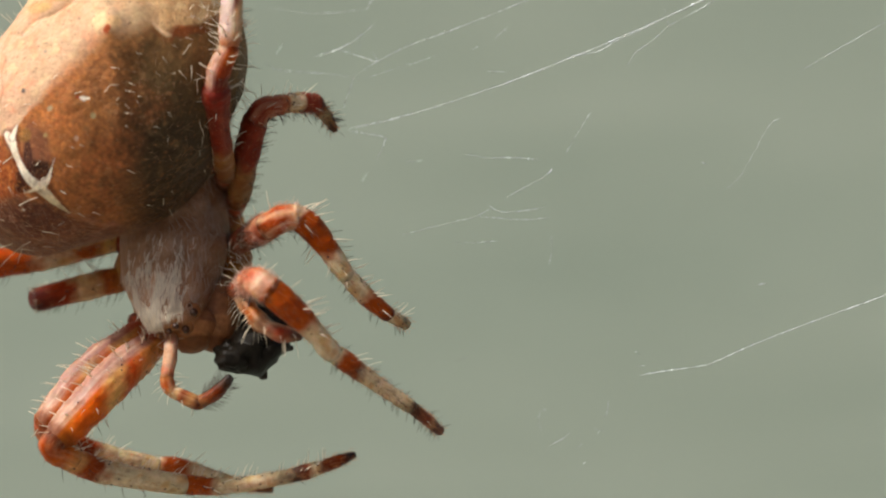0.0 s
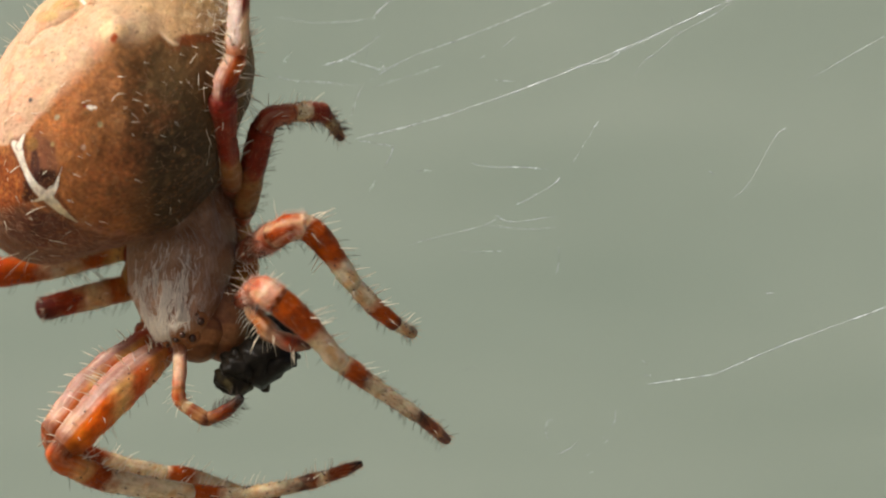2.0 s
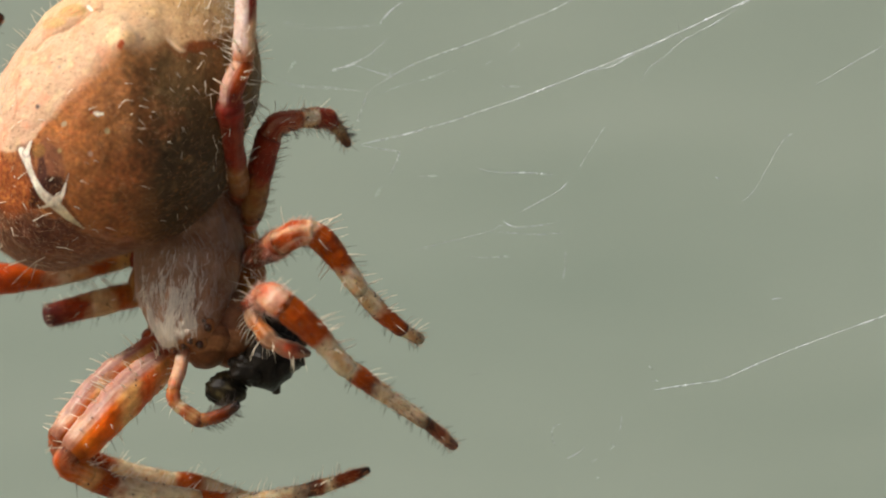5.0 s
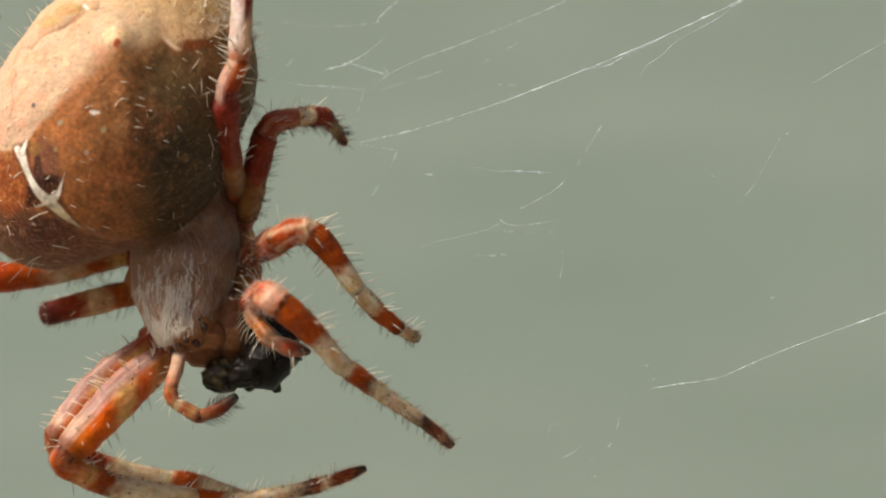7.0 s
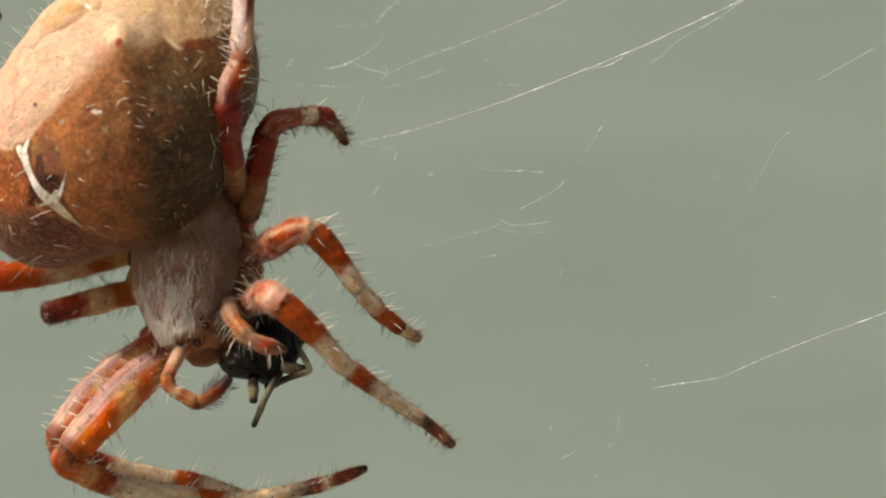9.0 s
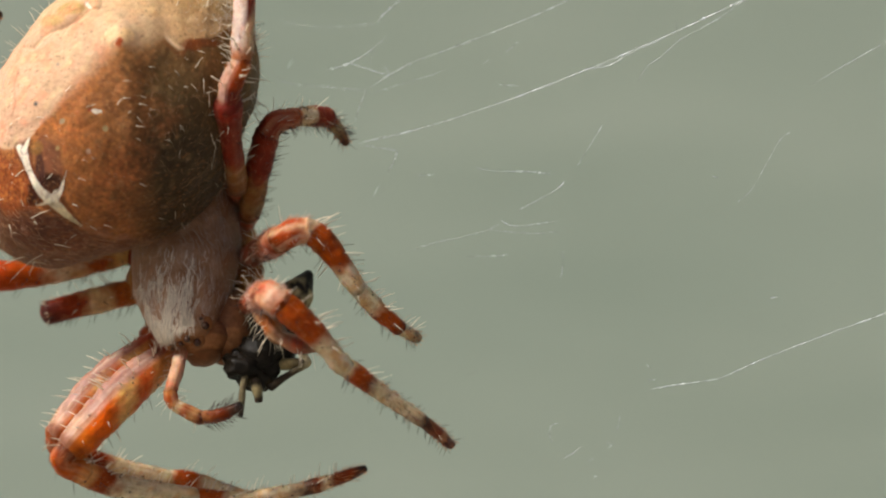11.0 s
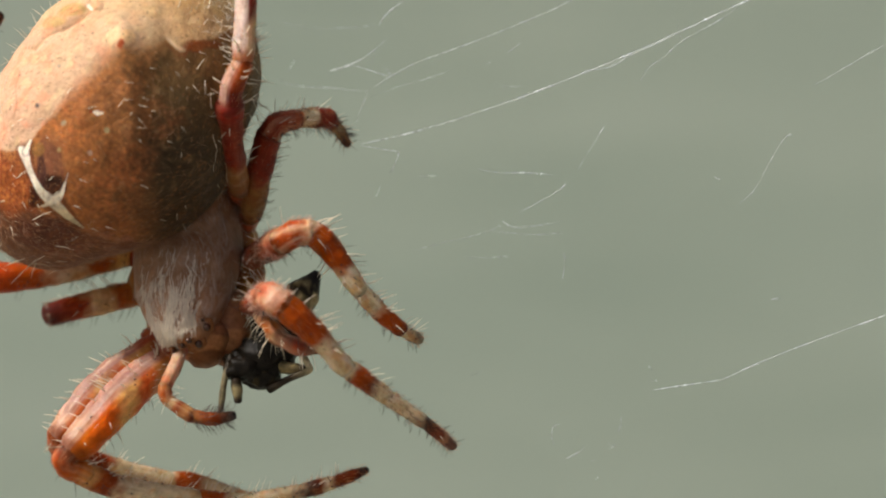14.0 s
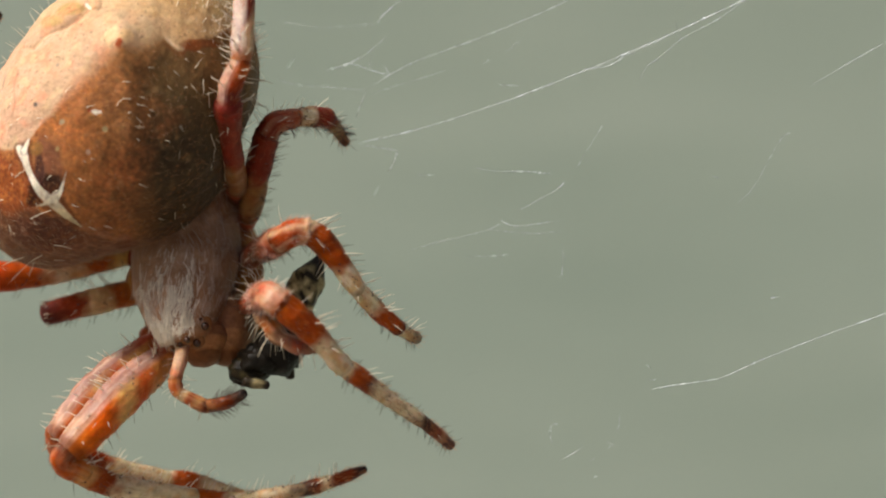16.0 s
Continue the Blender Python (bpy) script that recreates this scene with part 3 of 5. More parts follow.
def build_head(spider):
    line = [(-9.65, 3.60, 3.37), (-9.89, 3.20, 1.80), (-10.06, 2.60, 0.02), (-10.12, 1.70, -1.52), (-10.12, 0.90, -2.56), (-10.01, 0.40, -3.20), (-9.91, 0.20, -3.59)]
    wid = [1.2, 1.85, 2.16, 1.95, 1.5, 1.1, 0.7]
    dep = [1.2, 1.9, 2.2, 2.1, 1.8, 1.45, 0.9]
    c = spline(line, 60)
    u = np.linspace(0, 1, 60)
    w, dp = np.interp(u, np.linspace(0, 1, 7), wid), np.interp(u, np.linspace(0, 1, 7), dep)
    sides, V, C = 64, [], []
    for p, a, b, s in zip(c, w, dp, u):
        for k in range(sides):
            th = 2 * math.pi * k / sides
            x, y = math.cos(th), math.sin(th)
            q = p + np.array((x * a, -y * b, 0))
            # groove between head and thorax, and radial furrows
            g = 0.14 * math.exp(-((x - 0.45 + 0.5 * (s - 0.4)) / 0.1) ** 2) * (s < 0.75) * max(0, y)
            g += 0.05 * math.sin(9 * s + 6 * x) * max(0, 0.6 - s) * max(0, y)
            q = q + np.array((0, g, 0)) + 0.03 * rn(q, 1.3) * np.array((x, -y, 0))
            V.append(q)
            n = rn(q, 1.4)
            col = lerp(rgb(180, 144, 116), rgb(146, 108, 80), max(0, min(1, 0.5 + n + 0.4 * x)))
            col = lerp(col, rgb(176, 138, 104), max(0, rn(q, 3.0, 3)) * 0.4)
            col = lerp(col, rgb(176, 124, 84), smooth(0.72, 0.86, s) * 0.8)
            C.append(tuple(v * (1 + 0.2 * rn(q, 6.0)) for v in col))
    F = [(i * sides + k, i * sides + (k + 1) % sides, (i + 1) * sides + (k + 1) % sides, (i + 1) * sides + k) for i in range(59) for k in range(sides)]
    F += [tuple(range(sides))[::-1], tuple(range(59 * sides, 60 * sides))]
    head = solid("carapace", V, F, SHELL, spider, "grey-brown carapace with white down", cols=C)
    G = np.array(V).reshape(60, sides, 3)
    # the four eyes that show, each on a small amber mound
    spots = []
    for (ex, _, ez), r in (((-9.12, -0.80, -2.85), 0.19), ((-9.43, -1.00, -3.49), 0.19), ((-9.79, -1.00, -3.36), 0.16), ((-10.05, -1.00, -3.55), 0.13), ((-10.39, -1.00, -3.77), 0.1), ((-9.28, -1.00, -2.58), 0.08)):
        row = int(np.argmin(abs(c[:, 2] - ez)))
        off = max(-0.9, min(0.9, (ex - c[row, 0]) / w[row]))
        spot = np.array((ex, c[row, 1] - dp[row] * math.sqrt(1 - off * off), ez))
        spots.append(spot)
        ball(head, "eye_mound", spot + np.array((0, 0.12, 0.03)), (r * 1.7, r * 1.2, r * 1.6), SHELL, lambda q: tuple(c * (1 + 0.5 * rn(q, 5.0)) for c in rgb(146, 98, 60)))
        ball(head, "eye", spot + np.array((0.03, -0.1, -0.04)), (r * 0.8, r * 0.8, r * 0.8), EYE, None)
    # silvery down combed over the head towards the eyes, in locks that part and show the shell
    edge_z = (0.1, -0.5, -1.2, -1.9, -2.7, -3.4, -4.05)
    edge_l = (-11.3, -11.75, -11.75, -11.6, -11.42, -11.15, -10.75)
    edge_r = (-8.95, -9.0, -9.18, -9.3, -9.42, -9.95, -10.5)

    def surface(i, k):
        """A point of the shell, its outward normal and the way down along it."""
        fi, fk = RND.random(), RND.random()
        q = G[i, k] + (G[i + 1, k] - G[i, k]) * fi + (G[i, (k + 1) % sides] - G[i, k]) * fk
        way, over = G[i + 1, k] - G[i, k], G[i, (k + 1) % sides] - G[i, k]
        n = np.cross(way, over)
        n /= np.linalg.norm(n) + 1e-12
        if n[1] > 0:
            n = -n
        return q, n, way / (np.linalg.norm(way) + 1e-12)

    hairs, tries = [], 0
    while len(hairs) < 5000 and tries < 160000:
        tries += 1
        q, n, way = surface(RND.randint(10, 57), RND.randint(0, sides - 1))
        if n[1] > -0.12 or not edge_z[-1] < q[2] < edge_z[0]:
            continue
        z = -q[2]
        left, right = np.interp(z, [-v for v in edge_z], edge_l), np.interp(z, [-v for v in edge_z], edge_r)
        ragged = 0.16 * rn(q, 3.0, 14)
        inset = min(q[0] - left, right - q[0]) + ragged
        lock = rn((q[0] * 2.6, 0.0, q[2] * 0.8), 1.0, 12) + 0.5 * rn((q[0] * 5.0, 0.0, q[2] * 1.4), 1.0, 19)
        thick = min(1, inset * 3.5) * (0.2 + 0.8 * smooth(0.1, 1.9, z)) * (0.14 + 0.86 * smooth(-0.25, 0.2, lock))
        if RND.random() > thick or min(math.hypot(q[0] - e[0], q[2] - e[2] - 0.15) for e in spots) < 0.27:
            continue
        swing = 0.5 * rn((q[0] * 1.6, 0.0, q[2] * 0.9), 1.0, 30) + 0.12 * (-10.35 - q[0]) + RND.gauss(0, 0.1)
        d = way + np.array((swing, 0.0, 0.0)) + n * RND.uniform(0.06, 0.22)
        size = RND.uniform(0.26, 0.56)
        tip = q + d / np.linalg.norm(d) * size
        if min(math.hypot(tip[0] - e[0], tip[2] - e[2]) for e in spots) < 0.2:
            size *= 0.5
        hairs.append((q, d, size * RND.choice((0.8, 1.0, 1.25)), RND.uniform(0.008, 0.017), (0.4 * rn(q, 3.2, 40) + RND.gauss(0, 0.13), 0.1, -0.05)))
    # fine sheen of short hairs on the hind part and along its side furrow
    sheen, tries = [], 0
    while len(sheen) < 3000 and tries < 60000:
        tries += 1
        q, n, way = surface(RND.randint(6, 40), RND.randint(0, sides - 1))
        if n[1] > -0.1:
            continue
        furrow = abs(q[0] - np.interp(q[2], (-2.0, -0.8, 0.6, 1.6), (-9.1, -8.85, -8.6, -8.75)))
        middle = math.hypot((q[0] + 9.75) / 0.95, (q[2] - 0.1) / 0.9)
        near = max(1 - furrow / 0.28, 1.15 - middle + 0.3 * rn(q, 2.2, 50), 0.22 + 0.3 * rn(q, 1.6, 57))
        if RND.random() > near:
            continue
        turn = 0.15 if furrow < 0.3 else 1.1 * rn(q, 0.9, 60) + 0.7 * smooth(-0.2, 0.5, q[2])
        sheen.append((q + n * 0.01, way + np.array((turn + RND.gauss(0, 0.1), 0, 0)) + n * 0.06, RND.uniform(0.2, 0.5), RND.uniform(0.003, 0.0055), (0.4 * rn(q, 1.5, 61), 0.1, 0)))
    v, f = bristles(sheen)
    solid("down", v, f, SILVER_HAIR, head, "fine pale sheen of short hairs", kind="stuff")
    v, f = bristles(hairs)
    solid("down", v, f, CREAM_HAIR, head, "combed silver-white down", kind="stuff")
    # jaws
    for a, b, rr in (((-9.45, 1.00, -2.87), (-9.20, 0.60, -4.08), (0.85, 1.12, 1.08, 0.7)), ((-8.33, 1.90, -2.07), (-8.42, 1.20, -4.10), (0.9, 1.06, 1.0, 0.65))):
        v, f, cl = tube([a, b], rr, 20, 24, banded([(0, rgb(146, 100, 70)), (0.6, rgb(184, 128, 86)), (0.95, rgb(160, 104, 64))], 2.0), 0.02)
        solid("chelicera", v, f, SHELL, spider, "smooth tan jaw", cols=cl)
    # hip pieces along the flank
    for p, r in (((-8.13, 3.60, 0.47), 0.75), ((-7.85, 3.40, -0.87), 0.8), ((-8.11, 3.20, -2.21), 0.7), ((-7.97, 3.80, 1.81), 0.7), ((-7.62, 3.2, -2.7), 0.85), ((-7.75, 2.6, -3.35), 0.6), ((-11.2, 3.80, -2.85), 0.62), ((-11.86, 4.00, -1.32), 0.8)):
        ball(spider, "hip", p, (r, r, r * 1.1), LEGSKIN, lambda q: lerp(rgb(138, 84, 52), rgb(186, 134, 70), max(0, min(1, 0.4 + 1.2 * rn(q, 1.8, 4)))))

    # curled hairs about the roots of the legs
    curls = []
    for (cx, cy, cz), spread, many in (((-7.26, -0.60, -0.15), 0.45, 26), ((-7.30, -0.60, -1.23), 0.45, 30), ((-7.6, -0.60, -2.15), 0.25, 10), ((-6.93, -1.00, -0.45), 0.3, 14), ((-7.2, -1.60, -2.4), 0.25, 9)):
        for _ in range(many * 2 // 3):
            p = (cx + RND.gauss(0, spread), cy + RND.uniform(0, 1.5), cz + RND.gauss(0, spread))
            curls.append((p, (RND.gauss(0.1, 0.6), -0.5, RND.gauss(0.0, 0.7)), RND.uniform(0.25, 0.55), 0.0125, (RND.gauss(0, 0.8), -0.2, RND.gauss(-0.3, 0.7))))
    v, f = bristles(curls)
    solid("down", v, f, CREAM_HAIR, spider, "curled pinkish hairs at the roots of the legs", kind="stuff")


def ball(parent, name, cen, rad, mat, paintfn, rows=12, cols_n=18, lumps=0.06, origin=None, label=""):
    V, C = [], []
    for i in range(rows + 1):
        la = math.pi * i / rows
        for k in range(cols_n):
            lo = 2 * math.pi * k / cols_n
            q = np.array((math.cos(lo) * math.sin(la), math.sin(lo) * math.sin(la), math.cos(la)))
            q = np.array(cen) + q * np.array(rad) * (1 + (lumps * (1.6 * rn(np.array(cen) + q * np.array(rad), 1.6) + 1.1 * rn(np.array(cen) + q * np.array(rad), 4.5)) if paintfn else 0))
            V.append(q)
            C.append(paintfn(q) if paintfn else (0, 0, 0))
    F = [(i * cols_n + k, (i + 1) * cols_n + k, (i + 1) * cols_n + (k + 1) % cols_n, i * cols_n + (k + 1) % cols_n) for i in range(rows) for k in range(cols_n)]
    return solid(name, V, F, mat, parent, label, origin=origin, cols=C if paintfn else None)


def build_leg(spider, label, hip, hip_r, segs, seed, pale=1.0, spine=0.62, dim=1.0):
    """A leg: hip piece, then segments (name, points, radii, bands, stripe)."""
    rnd = random.Random(seed)
    v, f, c = tube(hip, hip_r, 8, 14, banded([(0, rgb(150, 84, 58)), (0.6, PINK)], seed), 0.04)
    leg = solid("leg", v, f, LEGSKIN, spider, label, cols=c)
    light, dark, fuzz, dots, wool = [], [], [], [], []
    for name, pts, radii, bands, stripe, *under in segs:
        v, f, c = tube(pts, radii, 60, 64 if under else 30, streaked(bands, seed, *under) if under else banded(bands, seed, 0.15, WHITE if stripe else None, stripe), 0.05, seed=seed, knuckle=True)
        solid(name, v, f, LEGSKIN, leg, cols=c)
        ln = np.linalg.norm(np.diff(spline(pts, 12), axis=0), axis=1).sum()
        n = int(3 + ln * 5.5)
        small = min(1.0, 0.45 + np.mean(radii))
        end_on = seed in (11, 12) and name in ("femur", "patella")
        fine_end = seed == 11 and name in ("metatarsus", "tarsus")
        fore = seed in (11, 12) and not end_on and not fine_end
        # cream bristles sunward, dark ones away: light and shade put into their colours
        light += on_tube(pts, radii, int(n * pale * (0.45 if end_on else 1.9 if fore else 0.25 if fine_end else 1.2)), rnd, spine * (1.3 if fore else 1.1) * small, 0.024 if fore or seed > 16 else 0.018, 0.35, 0.05, 0.6 if name == "tarsus" else 0.97, face=1)
        if seed == 14:
            light += on_tube(pts, radii, 16, rnd, 0.62, 0.022, 0.3)
        if seed == 13 and name == "tarsus":
            dark += on_tube(pts, radii, 34, rnd, 0.36, 0.013, 0.5)
        if seed == 13 and name in ("patella", "tibia"):
            light += on_tube(pts, radii, 12, rnd, 0.42, 0.016, 0.4)
        if seed > 16 and name == "femur":
            light += on_tube(pts, radii, 22, rnd, 0.5, 0.021, 0.3, 0.2, 1.0)
        if fine_end:
            dark += on_tube(pts, radii, int(n * 2.2), rnd, 0.34, 0.0125, 0.5)
        if end_on:
            wool += on_tube(pts, radii, int(n * 26), rnd, 0.2, 0.006, 0.5, 0.35, 1.0)
        dark += on_tube(pts, radii, int(n * dim * 1.8 * (1.3 - 0.5 * pale)), rnd, spine * small * 0.85, 0.014, 0.4, face=-1)
        dots += on_tube(pts, radii, 0 if seed == 14 or (seed in (11, 12) and name == "patella") else int(n * 1.3), rnd, 0.1, 0.022, 0.0)
        if seed == 16 and name == "femur":
            dark += on_tube(pts, radii, 26, rnd, 0.3, 0.016, 2.2, 0.93, 1.0)
            light += on_tube(pts, radii, 22, rnd, 0.26, 0.014, 1.8, 0.97, 1.0)
        fuzz += on_tube(pts, radii, int(n * 16), rnd, 0.26, 0.005, 2.4)
    sockets = [(p + np.array(d) / np.linalg.norm(d) * 0.01, d, 0.045, r * 2.2, (0, 0, 0)) for p, d, ln, r, bend in light[::2] + dark[::2] + dots]
    v, f = bristles(sockets, 5)
    solid("speckle", v, f, SOCKET, leg, "dark dots at the feet of bristles", kind="stuff")
    for name, items, mat, lab in (("bristles", light, PALE_HAIR, "stiff cream bristles"), ("bristles", dark, DARK_HAIR, "dark bristles"), ("down", fuzz, AMBER_HAIR, "fine amber down"), ("down", wool, ROSE_HAIR, "woolly pinkish down of the knee")):
        if not items:
            continue
        v, f = bristles(items)
        solid(name, v, f, mat, leg, lab, kind="stuff")
    return leg


def build_legs(spider):
    build_leg(spider, "front leg banded rust-red and cream, bent at the knee", [(-7.80, 2.50, -2.19), (-7.12, -1.50, -1.91)], (0.42, 0.46),
              [("femur", [(-7.22, -0.50, -1.97), (-6.58, -4.20, -1.65)], (0.44, 0.5, 0.52), [(0, rgb(140, 78, 58)), (0.7, rgb(180, 108, 82))], 0.3),
               ("patella", [(-6.58, -4.20, -1.65), (-6.32, -4.80, -1.73), (-5.9, -4.90, -2.02)], (0.5, 0.55, 0.52), [(0, rgb(164, 86, 62)), (0.3, rgb(190, 100, 72)), (0.55, rgb(212, 160, 136)), (0.84, RED)], 0.35),
               ("tibia", [(-6.0, -4.90, -1.92), (-4.93, -4.60, -2.90), (-3.61, -4.00, -4.39)], (0.5, 0.53, 0.49, 0.4, 0.36), [(0, RED), (0.3, rgb(140, 54, 0)), (0.42, RED), (0.66, BEIGE)], 0.0),
               ("metatarsus", [(-3.71, -4.00, -4.28), (-2.40, -3.40, -5.25), (-0.76, -2.60, -6.43)], (0.36, 0.38, 0.32, 0.27, 0.25), [(0, BEIGE), (0.08, RED), (0.3, DEEP), (0.44, BEIGE), (0.95, DARK)], 0.0),
               ("tarsus", [(-0.83, -2.60, -6.37), (-0.19, -2.30, -6.90), (0.32, -2.00, -7.38)], (0.23, 0.24, 0.22, 0.17), [(0, DARK), (0.3, rgb(120, 60, 40)), (0.5, rgb(168, 124, 92)), (0.72, rgb(112, 80, 70))], 0.0)], 11)
    build_leg(spider, "second leg banded rust-red and cream, arched outward", [(-7.69, 3.00, -0.31), (-7.02, 0.50, 0.02)], (0.45, 0.5),
              [("femur", [(-7.20, 1.00, -0.09), (-6.23, -2.00, 0.36)], (0.42, 0.52, 0.52), [(0, DEEP), (0.5, PINK)], 0.3),
               ("patella", [(-6.27, -2.00, 0.34), (-5.62, -2.40, 0.70), (-5.02, -2.40, 0.77)], (0.5, 0.52, 0.46), [(0, DEEP), (0.2, rgb(168, 72, 22)), (0.7, rgb(192, 124, 88)), (0.9, WHITE)], 0.65),
               ("tibia", [(-5.13, -2.40, 0.83), (-4.35, -2.20, 0.13), (-3.19, -1.80, -1.52)], (0.46, 0.49, 0.48, 0.4, 0.33), [(0, WHITE), (0.08, RED), (0.4, DEEP), (0.5, RED), (0.74, BEIGE)], 0.0),
               ("metatarsus", [(-3.29, -1.80, -1.37), (-2.45, -1.40, -2.30), (-1.64, -1.00, -2.99)], (0.33, 0.35, 0.34, 0.29), [(0, BEIGE), (0.45, RED), (0.9, DEEP)], 0.0),
               ("tarsus", [(-1.72, -1.00, -2.93), (-1.27, -0.70, -3.21), (-0.95, -0.50, -3.37)], (0.25, 0.23, 0.2), [(0, BEIGE), (0.5, rgb(150, 144, 120))], 0.0)], 12)
    build_leg(spider, "short third leg with dark red femur, foot on the web", [(-7.91, 3.60, 0.92), (-7.57, 2.40, 1.53)], (0.4, 0.44),
              [("femur", [(-7.63, 2.60, 1.35), (-7.20, 1.00, 2.98), (-6.76, 0.20, 4.54)], (0.44, 0.5, 0.52, 0.48), [(0, rgb(136, 92, 56)), (0.12, rgb(160, 120, 76)), (0.26, rgb(128, 76, 38)), (0.34, rgb(156, 112, 66)), (0.46, MAROON), (0.8, rgb(132, 48, 26))], 0.0),
               ("patella", [(-6.78, 0.20, 4.48), (-6.38, 0.00, 4.93), (-5.71, 0.60, 5.10)], (0.47, 0.45, 0.36), [(0, MAROON), (0.4, rgb(140, 52, 24)), (0.8, rgb(150, 76, 44))], 0.25),
               ("tibia", [(-5.80, 0.60, 5.10), (-5.23, 1.00, 5.19), (-4.49, 1.60, 5.17)], (0.36, 0.36, 0.42, 0.4), [(0, RED), (0.16, BEIGE), (0.6, MAROON)], 0.0),
               ("tarsus", [(-4.53, 1.60, 5.17), (-4.12, 2.00, 4.70), (-3.81, 2.40, 4.18)], (0.33, 0.27, 0.25, 0.22, 0.15), [(0, MAROON), (0.25, rgb(170, 150, 112)), (0.5, rgb(120, 96, 70)), (0.75, DARK)], 0.0)], 13, pale=0.6, spine=0.62, dim=1.7)
    build_leg(spider, "hind leg reaching up beside the abdomen", [(-8.00, 3.20, 2.03), (-8.04, 1.50, 2.55)], (0.42, 0.46),
              [("femur", [(-7.98, 1.20, 2.43), (-8.08, -1.20, 3.89), (-8.11, -2.60, 5.50)], (0.44, 0.45, 0.46, 0.47, 0.58), [(0, rgb(136, 92, 56)), (0.2, rgb(160, 118, 72)), (0.34, MAROON), (0.7, rgb(122, 44, 26)), (0.9, rgb(140, 44, 30))], 0.1),
               ("patella", [(-8.11, -2.60, 5.45), (-7.93, -3.00, 6.26), (-7.52, -3.20, 7.10)], (0.47, 0.42, 0.45, 0.42, 0.36), [(0, MAROON), (0.16, rgb(112, 40, 34)), (0.34, rgb(150, 60, 22)), (0.6, rgb(186, 96, 40)), (0.9, rgb(176, 80, 30))], 0.6, 0.1, rgb(200, 164, 150), 0.7, -1),
               ("tibia", [(-7.56, -3.20, 6.99), (-7.49, -3.00, 8.49), (-7.37, -2.20, 11.95)], (0.36, 0.44, 0.42, 0.38, 0.3), [(0, rgb(176, 108, 70)), (0.1, rgb(212, 186, 150)), (0.36, rgb(206, 176, 136)), (0.46, MAROON)], 0.8, -0.25, rgb(206, 192, 184), 0.25, -1),
               ("metatarsus", [(-7.37, -2.20, 11.85), (-6.76, -1.00, 15.95)], (0.3, 0.24, 0.2), [(0, RED), (0.3, BEIGE), (0.8, DARK)], 0.0)], 14, pale=0.8, dim=0.15)
    build_leg(spider, "hind leg banded orange and cream under the abdomen", [(-11.75, 4.50, -0.20), (-12.47, 4.50, -0.25)], (0.4, 0.42),
              [("femur", [(-12.29, 4.50, -0.16), (-14.91, 4.20, -0.74), (-18.41, 3.60, -1.14)], (0.36, 0.4, 0.55, 0.62), [(0, rgb(210, 176, 112)), (0.17, rgb(176, 90, 30)), (0.42, BEIGE), (0.6, RED), (0.8, rgb(176, 66, 6))], 0.0),
               ("tibia", [(-18.32, 3.60, -1.09), (-20.10, 3.00, 0.24), (-19.82, 2.60, 4.01)], (0.55, 0.5, 0.4), [(0, RED), (0.5, BEIGE)], 0.0),
               ("tarsus", [(-19.86, 2.60, 3.79), (-18.96, 2.80, 6.90), (-17.57, 3.00, 9.32)], (0.34, 0.3, 0.26), [(0, BEIGE), (0.4, RED), (0.75, DARK)], 0.0)], 15, pale=0.5)
    build_leg(spider, "third leg folded away, cream band on rust-brown", [(-11.70, 4.00, -1.43), (-12.19, 4.00, -1.59)], (0.42, 0.46),
              [("femur", [(-12.08, 4.00, -1.59), (-13.72, 3.60, -1.99), (-15.64, 3.20, -2.49)], (0.5, 0.53, 0.5, 0.44), [(0, rgb(176, 110, 50)), (0.16, rgb(160, 84, 30)), (0.34, rgb(200, 170, 124)), (0.6, rgb(134, 48, 12)), (0.84, rgb(92, 32, 22))], 0.0),
               ("tibia", [(-15.31, 3.80, -2.42), (-15.31, 6.00, -2.39), (-15.25, 9.00, -2.31)], (0.3, 0.26, 0.22), [(0, DEEP), (0.4, BEIGE)], 0.0)], 16, pale=0.5)
    build_leg(spider, "second leg curled forward, streaked pink and cream", [(-11.31, 3.60, -3.33), (-11.66, 3.60, -3.55)], (0.48, 0.52),
              [("femur", [(-11.42, 2.40, -3.70), (-13.19, 0.20, -5.19), (-14.63, -0.70, -7.05)], (0.52, 0.64, 0.66, 0.58), [(0, rgb(160, 70, 44)), (0.1, rgb(206, 160, 92)), (0.34, rgb(186, 76, 26)), (0.46, rgb(214, 170, 112)), (0.64, rgb(198, 106, 48))], 0.5, 0.24, rgb(164, 130, 122), 0.6),
               ("patella", [(-14.71, -0.70, -6.93), (-14.76, 0.40, -7.60), (-14.18, 1.80, -8.04)], (0.48, 0.46, 0.42), [(0, RED), (0.5, ORANGE)], 0.2),
               ("tibia", [(-14.27, 1.80, -7.99), (-12.92, 2.40, -8.45), (-10.76, 3.00, -9.01)], (0.42, 0.4, 0.34, 0.32), [(0, rgb(140, 50, 6)), (0.46, BEIGE)], 0.0),
               ("metatarsus", [(-10.85, 3.00, -8.98), (-9.67, 3.20, -9.15), (-7.69, 3.60, -9.81)], (0.32, 0.38, 0.3, 0.24), [(0, BEIGE), (0.1, RED), (0.5, BEIGE)], 0.0),
               ("tarsus", [(-7.78, 3.60, -9.79), (-6.35, 3.60, -9.99)], (0.24, 0.2, 0.14), [(0, RED), (0.6, DARK)], 0.0)], 17, pale=0.6, spine=0.55, dim=0.35)
